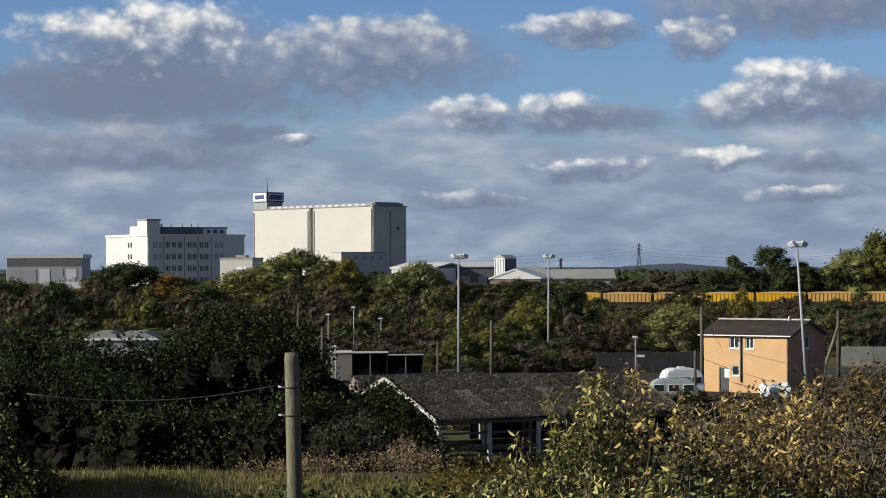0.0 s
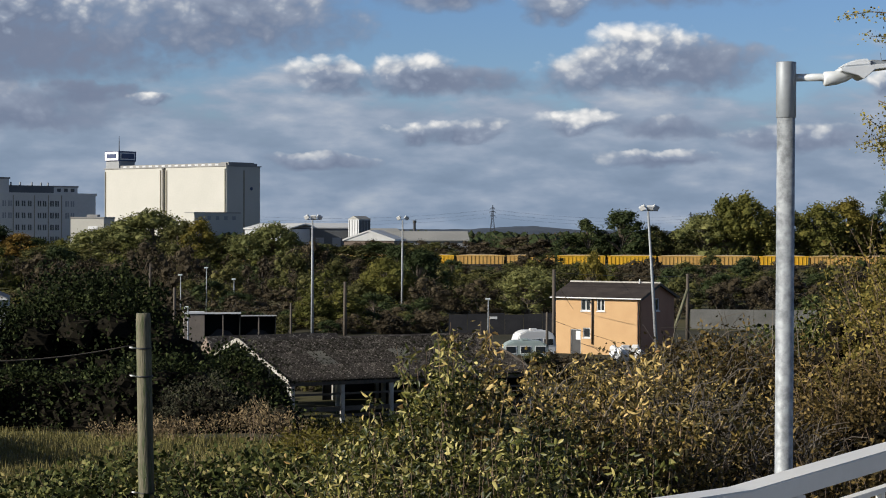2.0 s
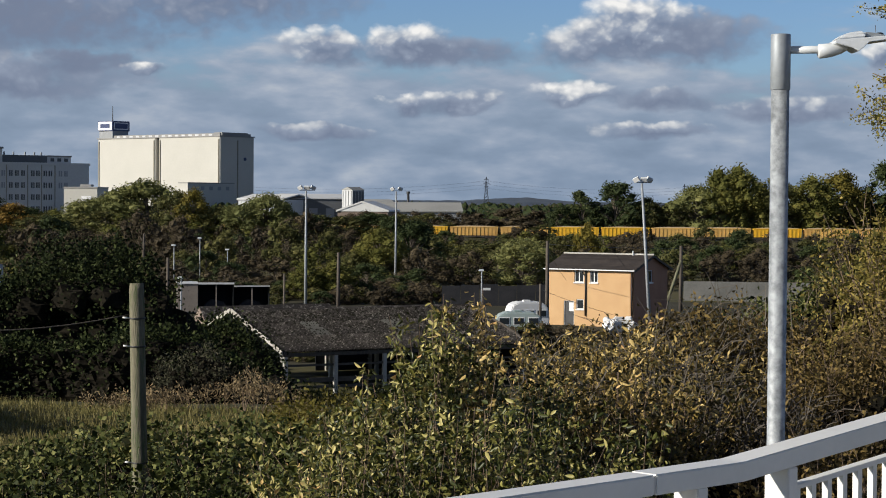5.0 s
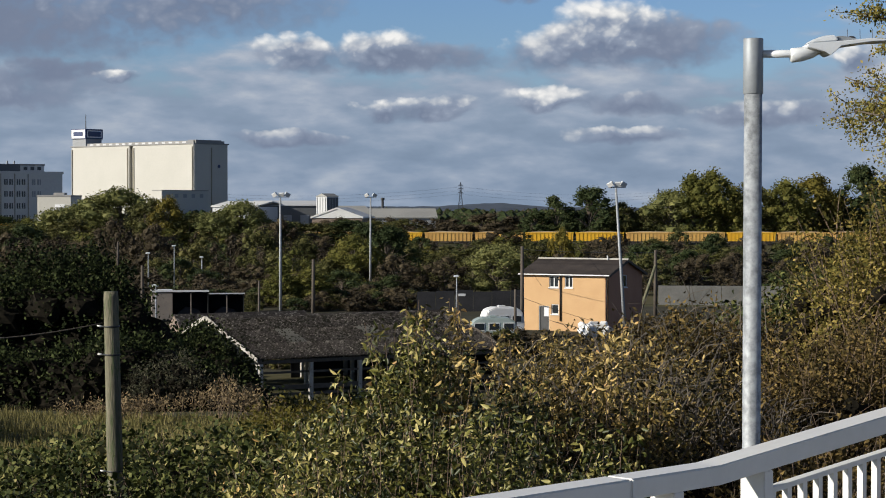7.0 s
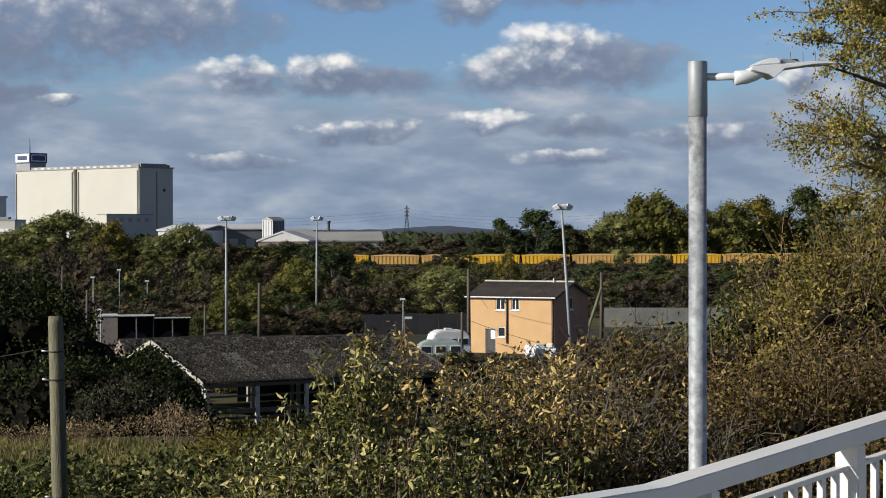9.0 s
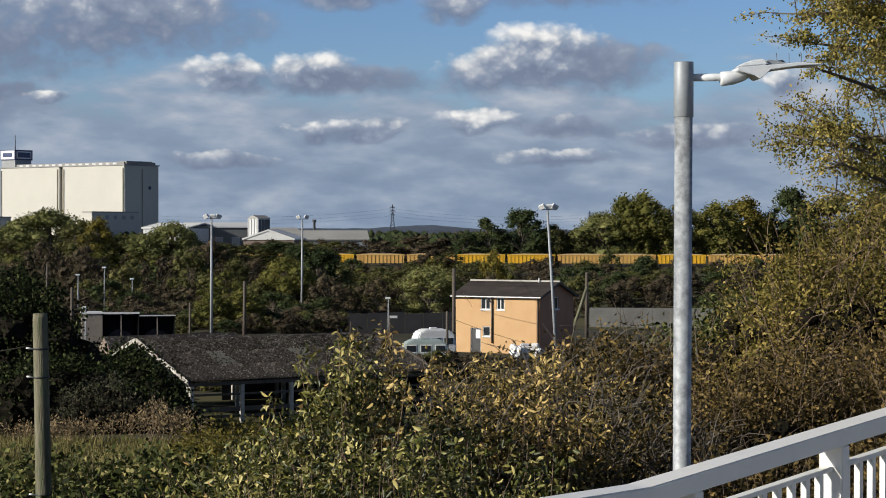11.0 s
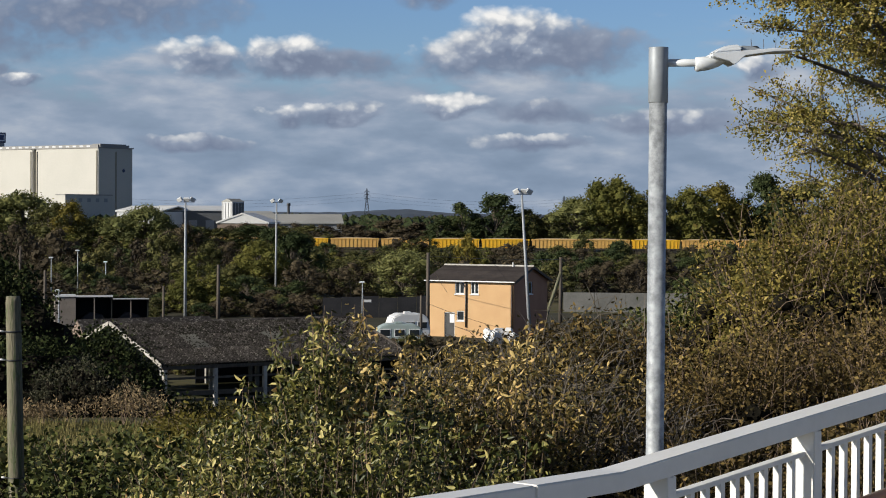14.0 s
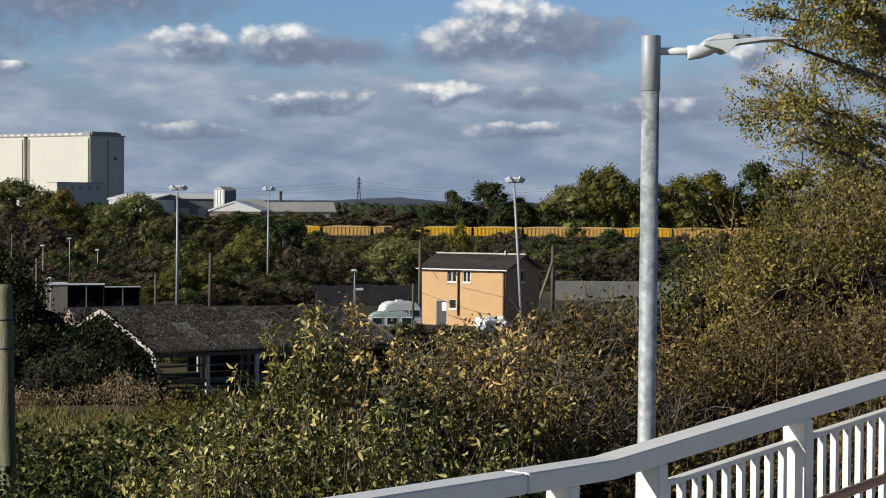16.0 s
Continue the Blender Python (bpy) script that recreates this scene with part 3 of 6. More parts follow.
bar("top_rail", -4.6, -0.570, 0.0, 0.132, -0.080, 0.0, bev=0.006)
bar("top_rail", -0.562, 5.6, 0.0, 0.132, -0.080, 0.001, bev=0.006)
bar("joint_sleeve", -0.62, -0.50, 0.008, 0.124, -0.072, -0.012)
post_s = [-3.74, -2.59, -1.445, -0.300, 0.299, 1.447, 2.595, 3.743, 4.89]
for s in post_s:
    part("post", Shape().box(s, s + 0.065, 0.004, 0.128, -1.20, rail_z(s) - 0.079), white_paint, parapet, bevel=0.004)
for s0, s1 in zip(post_s, post_s[1:]):
    if s1 - s0 < 0.7:
        continue
    bar("bar_rail", s0 + 0.067, s1 - 0.002, 0.05, 0.10, -0.198, -0.175, bev=0.003)
    bar("bar_rail", s0 + 0.067, s1 - 0.002, 0.05, 0.10, -1.123, -1.10, bev=0.003)
    n = 10
    for k in range(1, n):
        s = s0 + 0.032 + (s1 - s0) * k / n
        part("baluster", Shape().box(s - 0.015, s + 0.015, 0.06, 0.09, rail_z(s) - 1.10, rail_z(s) - 0.20), white_paint, parapet)
hr = [(s, -0.07, rail_z(s) - 0.455) for s in (0.9, 1.395, 3.0, 5.5)]
part("handrail", Shape().tube(hr, 0.024, 12), brown_paint, parapet, "reddish brown tubular handrail", smooth=True)
for s in post_s[-4:]:
    part("handrail_bracket", Shape().tube([(s + 0.025, -0.07, rail_z(s) - 0.47), (s + 0.025, -0.05, rail_z(s) - 0.50), (s + 0.025, 0.004, rail_z(s) - 0.50)], 0.008, 6), white_paint, parapet)

RM = parapet.matrix_world.copy()
# deck is out of view, widened to act as a reflector below the rail
deck = Shape()
for s0, s1 in ((-4.6, 0.0), (0.0, 5.6)):
    v = [(s, y, rail_z(s) - 1.2 - dz_) for dz_ in (0, 0.18) for s, y in ((s0, 0.16), (s1, 0.16), (s1, -3.2), (s0, -3.2))]
    deck.add([RM @ Vector(p) for p in v], [(0, 1, 2, 3), (7, 6, 5, 4), (0, 4, 5, 1), (2, 6, 7, 3), (1, 5, 6, 2), (3, 7, 4, 0)])
solid("ramp_deck", deck, bounce_concrete, "unseen pale concrete ramp deck bouncing light onto the parapet", "ramp", "structure")
solid("landing", Shape().box(-2.4, 2.6, -2.5, 3.6, 8.85, 9.1), bounce_concrete, "grey concrete landing of the footbridge", "landing", "structure")
for px_, py_ in ((-2, -2), (2.2, -2), (-2, 3.2), (2.2, 3.2), (-0.6, 5.6), (1.6, 7.7), (3.4, 9.5)):
    solid("pier", Shape().box(px_ - 0.2, px_ + 0.2, py_ - 0.2, py_ + 0.2, 4.9, 8.85 if py_ < 5 else 8.28), concrete, "concrete pier carrying the footbridge", "pier", "structure")

lamp = thing("street_lamp", pose(1.945, 12.3, 5.6), "galvanised steel lamp column with a grey LED lantern", "street lamp")
zt = 11.751 - 5.6
part("column", Shape().tube([(-0.012, 0, -0.3), (0, 0, zt - 0.33)], 0.057, 24), galvanised, lamp, smooth=True)
part("sleeve", Shape().tube([(0, 0, zt - 0.35), (0, 0, zt - 0.345), (0, 0, zt - 0.004), (0, 0, zt)], [0.058, 0.0625, 0.0625, 0.060], 24), galvanised_old, lamp, smooth=True)
arm_z = zt - 0.098
part("arm", Shape().tube([(0.05, 0, arm_z), (0.24, 0, arm_z + 0.003), (0.27, 0, arm_z + 0.004)], 0.024, 16), lamp_grey, lamp, smooth=True)
lantern = part("lantern", Shape().prism([(0.322, 0.036), (0.322, 0.056), (0.72, 0.092), (0.85, 0.083), (0.85, 0.076), (0.716, 0.070), (0.53, 0.043), (0.495, 0.010), (0.465, -0.014), (0.43, 0.008)], -0.115, 0.115, pose(0, 0, arm_z)), lamp_grey, lamp, "pale grey flat lantern with a domed hood", bevel=0.006)
part("hood", Shape().prism([(0.326, 0.058), (0.36, 0.085), (0.408, 0.104), (0.46, 0.113), (0.500, 0.114), (0.512, 0.100), (0.520, 0.076)], -0.085, 0.085, pose(0, 0, arm_z)), lamp_grey, lantern, bevel=0.010)
part("hood_rim", Shape().prism([(0.522, 0.076), (0.518, 0.110), (0.56, 0.108), (0.64, 0.092), (0.64, 0.087)], -0.06, 0.06, pose(0, 0, arm_z)), galvanised_old, lantern, bevel=0.004)
part("knuckle", Shape().tube([(0.232, 0, arm_z - 0.008), (0.240, 0, arm_z - 0.008), (0.31, 0, arm_z + 0.000), (0.37, 0, arm_z + 0.012), (0.42, 0, arm_z + 0.020)], [0.036, 0.046, 0.044, 0.036, 0.016], 18), lamp_grey, lamp, smooth=True)
part("photocell", Shape().tube([(0.615, 0, arm_z + 0.075), (0.615, 0, arm_z + 0.105), (0.615, 0, arm_z + 0.112)], [0.026, 0.026, 0.014], 12), dark_metal, lantern, smooth=True)
for i in (0, 1, 2):
    part("bird_spike", Shape().tube([(0.60 + i * 0.075, 0.02, arm_z + 0.07), (0.592 + i * 0.08, 0.02, arm_z + 0.16)], 0.0018, 4), dark_metal, lantern)

# ---- wooden post with wire ----
wp = thing("wooden_post", pose(-3.651, 22, 5.6), "weathered round wooden post carrying a fence wire", "post")
wtop = 9.741 - 5.6
lean_top = -0.085
pts = [(lean_top * u, 0, -0.3 + (wtop + 0.3) * u) for u in (0, 0.25, 0.5, 0.75, 0.985, 1.0)]
part("shaft", Shape().tube(pts, [0.100, 0.096, 0.091, 0.086, 0.083, 0.076], 18), old_wood, wp, smooth=True)
for zz in (9.348 - 5.6, 9.030 - 5.6, 7.716 - 5.6):
    xx = lean_top * (zz + 0.3) / (wtop + 0.3)
    part("wire_band", Shape().tube([(xx, 0, zz - 0.009), (xx, 0, zz + 0.009)], 0.0935, 16), black_pipe, wp, smooth=True)
    part("insulator", Shape().tube([(xx - 0.09, -0.02, zz), (xx - 0.13, -0.03, zz + 0.005), (xx - 0.16, -0.03, zz + 0.01)], [0.006, 0.012, 0.008], 8), upvc, wp, smooth=True)
wire = [Vector((-3.835, 22, 9.386)).lerp(Vector((-6.509, 21, 9.336)), u) - Vector((0, 0, 0.13 * 4 * u * (1 - u))) for u in [i / 16 for i in range(17)]]
solid("fence_wire", Shape().tube(wire, 0.008, 6), dark_wood, "slack wire hanging from the wooden post", "wire", smooth=True)


# ---- house ----
def wall_with_openings(length, height, thick, holes, m):
    """A wall along x from 0 to length, its outer face at y = 0, with openings through it."""
    xs = sorted({0, length, *[h[0] for h in holes], *[h[1] for h in holes]})
    zs = sorted({0, height, *[h[2] for h in holes], *[h[3] for h in holes]})
    s = Shape()
    for x0, x1 in zip(xs, xs[1:]):
        for z0, z1 in zip(zs, zs[1:]):
            if not any(h[0] <= (x0 + x1) / 2 <= h[1] and h[2] <= (z0 + z1) / 2 <= h[3] for h in holes):
                s.box(x0, x1, 0, thick, z0, z1, m)
    return s


def house_window(parent, x0, x1, z0, z1, m, lights=2):
    w = part("window", Shape().box(x0, x1, 0.10, 0.13, z0, z1, m), pane_glass, parent, "white framed double window")
    fr = Shape()
    t = 0.07
    for a, b, c, d in ((x0, x0 + t, z0, z1), (x1 - t, x1, z0, z1), (x0 + t, x1 - t, z0, z0 + t), (x0 + t, x1 - t, z1 - t, z1)):
        fr.box(a, b, 0.05, 0.098, c, d, m)
    for i in range(1, lights):
        xm = x0 + (x1 - x0) * i / lights
        fr.box(xm - 0.04, xm + 0.04, 0.05, 0.098, z0 + t, z1 - t, m)
    part("frame", fr, upvc, w)
    part("sill", Shape().box(x0 - 0.06, x1 + 0.06, -0.07, 0.05, z0 - 0.09, z0, m), upvc, w)


HC = Vector((13.905, 165, 0))
TH = 30
house = thing("house", Matrix.Translation(HC) @ pose(0, 0, 0, 0, 0, -TH), "two-storey tan brick house with a brown tiled roof", "house")
FL, GD, EZ = 8.1, 7.0, 4.92
front = pose(-FL, 0, 0)
fw = [(2.55, 3.45, 3.75, 4.75), (4.05, 4.80, 3.75, 4.75), (2.75, 3.45, 1.45, 2.30), (1.55, 2.55, 0.02, 2.15)]
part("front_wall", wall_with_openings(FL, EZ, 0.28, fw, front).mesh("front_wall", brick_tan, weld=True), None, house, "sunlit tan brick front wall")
for i, (a, b, c, d) in enumerate(fw[:3]):
    house_window(house, a, b, c, d, front, 2 if i < 2 else 1)
door = part("door", Shape().box(1.6, 2.5, 0.12, 0.16, 0.02, 2.1, front), dark_metal, house, "dark doorway beside a white panel")
part("door_frame", Shape().box(1.55, 1.6, 0.05, 0.13, 0.02, 2.15, front).box(2.5, 2.55, 0.05, 0.13, 0.02, 2.15, front).box(1.6, 2.5, 0.05, 0.13, 2.1, 2.15, front), upvc, door)
part("panel", Shape().box(2.02, 2.45, 0.09, 0.118, 1.25, 2.0, front), upvc, door)
gable = pose(0, 0, 0, 0, 0, 90)
gw = [(3.0, 3.85, 3.75, 4.80)]
part("gable_wall", wall_with_openings(GD, EZ, 0.28, gw, gable).mesh("gable_wall", brick_shaded, weld=True), None, house, "tan brick gable wall with its shade put into a browner colour")
house_window(house, *gw[0], gable, 1)
RZ = 6.04
part("gable_peak", Shape().prism([(0, EZ), (GD, EZ), (GD / 2, RZ - 0.06)], 0.0, 0.28, gable), brick_shaded, house)
part("gable_peak", Shape().prism([(0, EZ), (GD, EZ), (GD / 2, RZ - 0.06)], 0.0, 0.28, pose(-FL + 0.28, 0, 0) @ gable), brick_shaded, house)
part("back_wall", Shape().box(-FL, -0.3, GD - 0.28, GD, 0, EZ), brick_shaded, house)
part("end_wall", Shape().box(-FL, -FL + 0.28, 0.29, GD - 0.29, 0, EZ), brick_shaded, house)
part("floor_slab", Shape().box(-FL + 0.3, -0.3, 0.3, GD - 0.3, 2.4, 2.6), concrete, house)
slope = math.atan2(RZ - EZ, GD / 2)
sl = (GD / 2) / math.cos(slope) + 0.35
for side in (0, 1):
    rm = (pose(0, 0, RZ) @ pose(0, GD / 2, 0) @ pose(0, 0, 0, 0, 0, 180 * side) @ pose(0, 0, 0, math.degrees(slope), 0, 0))
    xa, xb = (-FL - 0.25, 0.3) if side == 0 else (-0.3, FL + 0.25)
    roof = part("roof", Shape().box(xa, xb, -sl, 0.02, -0.02, 0.06, rm), roof_tile, house, "brown concrete tile roof slope")
    if side == 0:
        for r in range(11):
            y0 = -sl + r * (sl / 11)
            part("tile_course", Shape().box(xa, xb, y0 - 0.03, y0 + sl / 11, 0.062, 0.085 + 0.01 * (r % 2), rm @ pose(0, 0, 0)), roof_tile, roof)
part("ridge", Shape().tube([(-FL - 0.25, GD / 2, RZ + 0.06), (0.3, GD / 2, RZ + 0.06)], 0.12, 8), concrete, house)
part("gutter", Shape().box(-FL - 0.25, 0.28, -0.42, -0.31, EZ - 0.11, EZ - 0.02), upvc, house, "white gutter")
part("fascia", Shape().box(-FL - 0.2, 0.28, -0.31, 0.0, EZ - 0.14, EZ - 0.03), upvc, house)
for s_ in (0, 1):
    a = Vector((0.30, -0.36 if s_ == 0 else GD + 0.36, EZ - 0.14))
    part("bargeboard", Shape().beam(a, (0.30, GD / 2, RZ - 0.03), 0.04, 0.2), dark_wood, house)
part("soil_pipe", Shape().tube([(-4.45, -0.09, 0.9), (-4.45, -0.09, 4.85)], 0.062, 8).tube([(-4.45, -0.09, 4.3), (-4.85, -0.09, 4.6), (-4.95, -0.06, 4.6)], 0.05, 8), black_pipe, house, "black plastic soil pipe", smooth=True)
part("downpipe", Shape().tube([(-0.12, -0.07, 0), (-0.12, -0.07, EZ - 0.2)], 0.04, 8), black_pipe, house, smooth=True)
part("vent", Shape().tube([(-1.6, GD / 2 - 0.2, RZ), (-1.6, GD / 2 - 0.2, RZ + 0.4)], 0.06, 8), upvc, house)


cable = Shape()
for a_, b_ in ((Vector((6.384, 158, 6.9)), HC + Vector((-5.5, 2.6, 3.9))), (Vector((5.726, 155, 3.7)), HC + Vector((-1.2, 0.4, 1.0))), (Vector((6.384, 158, 7.2)), Vector((20.618, 190, 6.2)))):
    cable.tube([a_.lerp(b_, i / 8) - Vector((0, 0, 0.5 * (i / 8) * (1 - i / 8))) for i in range(9)], 0.016, 4)
solid("service_cable", cable, black_pipe, "thin black cables slung from the poles to the house", "cable", "stuff")


# ---- open shed ----
SU = math.degrees(math.atan2(8.0, 13.36))
SL, SW, SE, SR = 15.6, 6.7, 2.38, 4.27
shed = thing("open_shed", pose(-9.942, 106, 0.0, 0, 0, SU), "open-sided shed with a mossy corrugated cement roof", "shed")
shed_slope = math.atan2(SR - SE, SW)


def corrugated(width, length, pitch, amp, mat, name):
    n = round(width / pitch) * 6
    v, f = [], []
    for dzz in (0.0, -0.008):
        for y in (0.0, length):
            v += [(width * i / n, y, amp * math.cos(2 * math.pi * i / 6) + dzz) for i in range(n + 1)]
    w = n + 1
    for i in range(n):
        f += [(i, i + 1, w + i + 1, w + i), (2 * w + i + 1, 2 * w + i, 3 * w + i, 3 * w + i + 1), (i + 1, i, 2 * w + i, 2 * w + i + 1)]
    return Shape().add(v, f).mesh(name, mat, True)


sh_len = (SW / math.cos(shed_slope)) / 3 + 0.16
sheet = corrugated(1.08, sh_len, 0.18, 0.034, asbestos, "roof_sheet")
light_sheet = corrugated(1.08, sh_len, 0.18, 0.034, rooflight, "rooflight")
rs = random.Random(4)
for side in (0, 1):
    rm = pose(0, 0, 0) @ (pose(0, -0.12, SE) if side == 0 else pose(SL, 2 * SW + 0.12, SE) @ pose(0, 0, 0, 0, 0, 180)) @ pose(0, 0, 0, math.degrees(shed_slope), 0, 0)
    slope_part = part("roof_slope", Shape().box(0.1, SL - 0.1, 0.3, 0.36, -0.12, -0.05, rm).box(0.1, SL - 0.1, 3.4, 3.46, -0.12, -0.05, rm).box(0.1, SL - 0.1, 6.7, 6.76, -0.12, -0.05, rm), dark_wood, shed)
    for c in range(15):
        for r in range(3):
            lit_one = side == 0 and r == 1 and c in (3, 8)
            o = part("rooflight" if lit_one else "roof_sheet", light_sheet if lit_one else sheet, None, slope_part, "dirty translucent roof sheet" if lit_one else "")
            o.matrix_local = rm @ pose(-0.2 + c * 1.055, r * (sh_len - 0.14), 0.012 * (2 - r) + 0.006 * (c % 2) + rs.uniform(0, 0.012), rs.uniform(-0.3, 0.3), 0, rs.uniform(-0.4, 0.4))
near_m = pose(0, -0.12, SE) @ pose(0, 0, 0, math.degrees(shed_slope), 0, 0)
mr = np.random.default_rng(9)
mc = [(near_m @ Vector((SL * mr.random(), 6.8 * mr.random() ** 0.8, 0.035)))[:] for i in range(1500)]
mosses = Shape()
for q in mc:
    s0 = 0.03 + 0.06 * mr.random()
    mosses.add([(q[0] + s0 * 1.2 * math.cos(t + mr.random()), q[1] + s0 * 1.2 * math.sin(t + mr.random()), q[2] - 0.01 + 0.3 * s0 * math.sin(t)) for t in (0, 1.05, 2.1, 3.14, 4.2, 5.24)] + [(q[0], q[1], q[2] + s0 * 0.9)], [(i, (i + 1) % 6, 6) for i in range(6)])
tagged(part("moss", mosses, moss_dark, shed, "dark moss tufts over the sheets"), kind="stuff")
for k in range(15):
    part("ridge_cap", Shape().prism([(-0.22, -0.06), (0, 0.035), (0.22, -0.06), (0.2, -0.09), (0, 0.01), (-0.2, -0.09)], k * 1.05 - 0.2, k * 1.05 + 0.87, pose(0, SW, SR + 0.07 + rs.uniform(0, 0.02)) @ pose(0, 0, 0, 0, 0, -90)), asbestos, shed)
for xg, barge_mat in ((-0.22, barge), (SL + 0.15, dark_wood)):
    for side in (0, 1):
        a = Vector((xg, -0.25 if side == 0 else 2 * SW + 0.25, SE - 0.05))
        b = Vector((xg, SW, SR + 0.05))
        for k in range(6):
            p, q = a.lerp(b, k / 6 + 0.004), a.lerp(b, (k + 1) / 6 - 0.004)
            j = Vector((rs.uniform(-0.03, 0.03), 0, rs.uniform(-0.05, 0.03)))
            part("bargeboard", Shape().beam(p + j, q + j * 0.4, 0.05, 0.24), barge_mat, shed, "flaking timber barge board")
for bay in range(6):
    x = 0.1 + bay * 3.06
    for yy in (0.1, SW, 2 * SW - 0.1):
        part("column", Shape().box(x - 0.11, x + 0.11, yy - 0.11, yy + 0.11, -0.4, (SR if yy == SW else SE) - 0.1), concrete, shed, "pale concrete column", bevel=0.02)
    part("truss", Shape().beam((x, 0.05, SE - 0.12), (x, SW, SR - 0.12), 0.1, 0.16).beam((x, 2 * SW - 0.05, SE - 0.12), (x, SW, SR - 0.12), 0.1, 0.16).beam((x, 0.1, SE - 0.15), (x, 2 * SW - 0.1, SE - 0.15), 0.08, 0.1), dark_wood, shed)
    if bay < 5:
        for zr, hh in ((1.62, 0.12), (0.80, 0.26), (0.42, 0.16)):
            part("rail", Shape().box(x + 0.14, x + 2.92, 0.02, 0.08, zr - hh / 2, zr + hh / 2), rail_wood, shed)
part("eaves_beam", Shape().box(-0.1, SL + 0.1, -0.02, 0.07, SE - 0.26, SE - 0.06), dark_wood, shed)
# added dark sheet for the shade behind the right-hand bays
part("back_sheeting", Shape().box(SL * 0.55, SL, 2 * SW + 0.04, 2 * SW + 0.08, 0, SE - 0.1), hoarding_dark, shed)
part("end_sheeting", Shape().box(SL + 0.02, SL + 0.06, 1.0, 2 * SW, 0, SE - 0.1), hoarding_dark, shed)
# added near-black sheet for the dark inside of the gable
part("gable_sheeting", Shape().prism([(0.1, SE - 0.3), (2 * SW - 0.1, SE - 0.3), (SW, SR - 0.2)], 0.05, 0.09, pose(0.1, 0, 0) @ pose(0, 0, 0, 0, 0, 90)), box_dark, shed, "dark added sheet standing for shade in the gable")
straw = Shape()
for i in range(5):
    straw.box(8.2 + i * 0.95, 9.1 + i * 0.95, 2.0, 3.2, 0, 0.75 + 0.7 * (i % 2))
solid("straw_bale", straw, L_SEED, "pale bales stacked in the open shed", "bale", bevel=0.06, m=shed.matrix_world.copy())


# ---- poles, masts, lamps in the yard ----
def flood_mast(x, y, height, lean_x, heads, label):
    ob = thing("floodlight_mast", pose(x, y, 0), label, "floodlight", "floodlight masts")
    top = Vector((lean_x, 0, height))
    part("pole", Shape().tube([(0, 0, -0.2), top * 0.5, top], [0.16, 0.13, 0.09], 10), galvanised, ob, smooth=True)
    n = len(heads)
    part("crossarm", Shape().beam(top + Vector((heads[0] - 0.2, 0, 0.06)), top + Vector((heads[-1] + 0.2, 0, 0.06)), 0.08, 0.08), galvanised_old, ob)
    for i, hx in enumerate(heads):
        hm = Matrix.Translation(top + Vector((hx, -0.1, 0.30))) @ pose(0, 0, 0, 30, -24 + 48 * i / max(1, n - 1), -35 + 60 * i / max(1, n - 1))
        h = part("lamp_head", Shape().box(-0.28, 0.28, -0.10, 0.10, -0.20, 0.20, hm), lamp_grey, ob, "grey floodlight head", bevel=0.03)
        # white lens colour stands for the bright sky it reflects
        part("lens", Shape().box(-0.25, 0.25, -0.112, -0.102, -0.17, 0.17, hm), van_white, h)
        part("yoke", Shape().beam(top + Vector((hx, 0, 0.05)), top + Vector((hx, -0.05, 0.35)), 0.05, 0.05), galvanised_old, h)
    return ob


flood_mast(-16.125, 194, 11.540, 0.0, (-0.55, 0.1, 0.7), "tall grey floodlight mast with three lamp heads")
flood_mast(-8.786, 236, 11.722, 0.05, (-0.45, 0.5), "tall grey floodlight mast with two lamp heads")
flood_mast(14.915, 160, 12.178, -0.80, (-0.45, 0.15, 0.6), "leaning grey floodlight mast beside the house")


def wood_pole(x, y, z0, z1, r, label, lean_x=0.0, cross=False):
    ob = thing("utility_pole", pose(x, y, z0), label, "pole", "wooden poles")
    part("shaft", Shape().tube([(0, 0, -0.2), (lean_x, 0, z1 - z0)], [r * 1.2, r * 0.85], 8), dark_wood, ob, smooth=True)
    if cross:
        part("crossarm", Shape().box(lean_x - 0.5, lean_x + 0.5, -0.05, 0.05, z1 - z0 - 0.5, z1 - z0 - 0.38), dark_wood, ob)
    return ob


wood_pole(6.384, 158, 0, 7.462, 0.15, "dark wooden pole standing beside the house")
wood_pole(5.726, 155, 0, 4.124, 0.11, "thin dark wooden pole by the caravans")
wood_pole(-12.479, 188, 0, 5.600, 0.16, "dark wooden pole between the floodlights")
strut = wood_pole(20.618, 190, 0, 6.423, 0.17, "dark wooden pole with a slanting stay pole")
part("stay_pole", Shape().tube([(-1.65, 0.2, -0.2), (0.02, -0.05, 5.0)], 0.16, 8), old_wood, strut, "pale slanting stay pole", smooth=True)
wood_pole(-25.842, 168, 0, 5.609, 0.13, "dark wooden pole at the yard edge")
wood_pole(-42.463, 255, 0, 6.064, 0.14, "grey pole among the scrub", 0.1)
wood_pole(-14.113, 150, 0, 4.986, 0.09, "short pale post by the sheds")
wood_pole(-8.993, 205, 0, 1.116, 0.09, "short grey post in the yard")
for lx, ly, ld in ((262, 449, 230), (308, 436, 250), (357, 456, 245), (275, 507, 160), (808, 490, 190)):
    sl_ = thing("yard_lamp", pose((lx - 784) * ld / 3465, ld, 0), "small grey lamp on a thin pole", "street lamp", "yard lamps")
    hz = 10.7 - (ly - 365) * ld / 3465
    part("pole", Shape().tube([(0, 0, -0.2), (0, 0, hz)], [0.09, 0.05], 8), galvanised, sl_, smooth=True)
    part("head", Shape().box(-0.32, 0.22, -0.14, 0.14, hz - 0.02, hz + 0.16), lamp_grey, sl_, bevel=0.05)


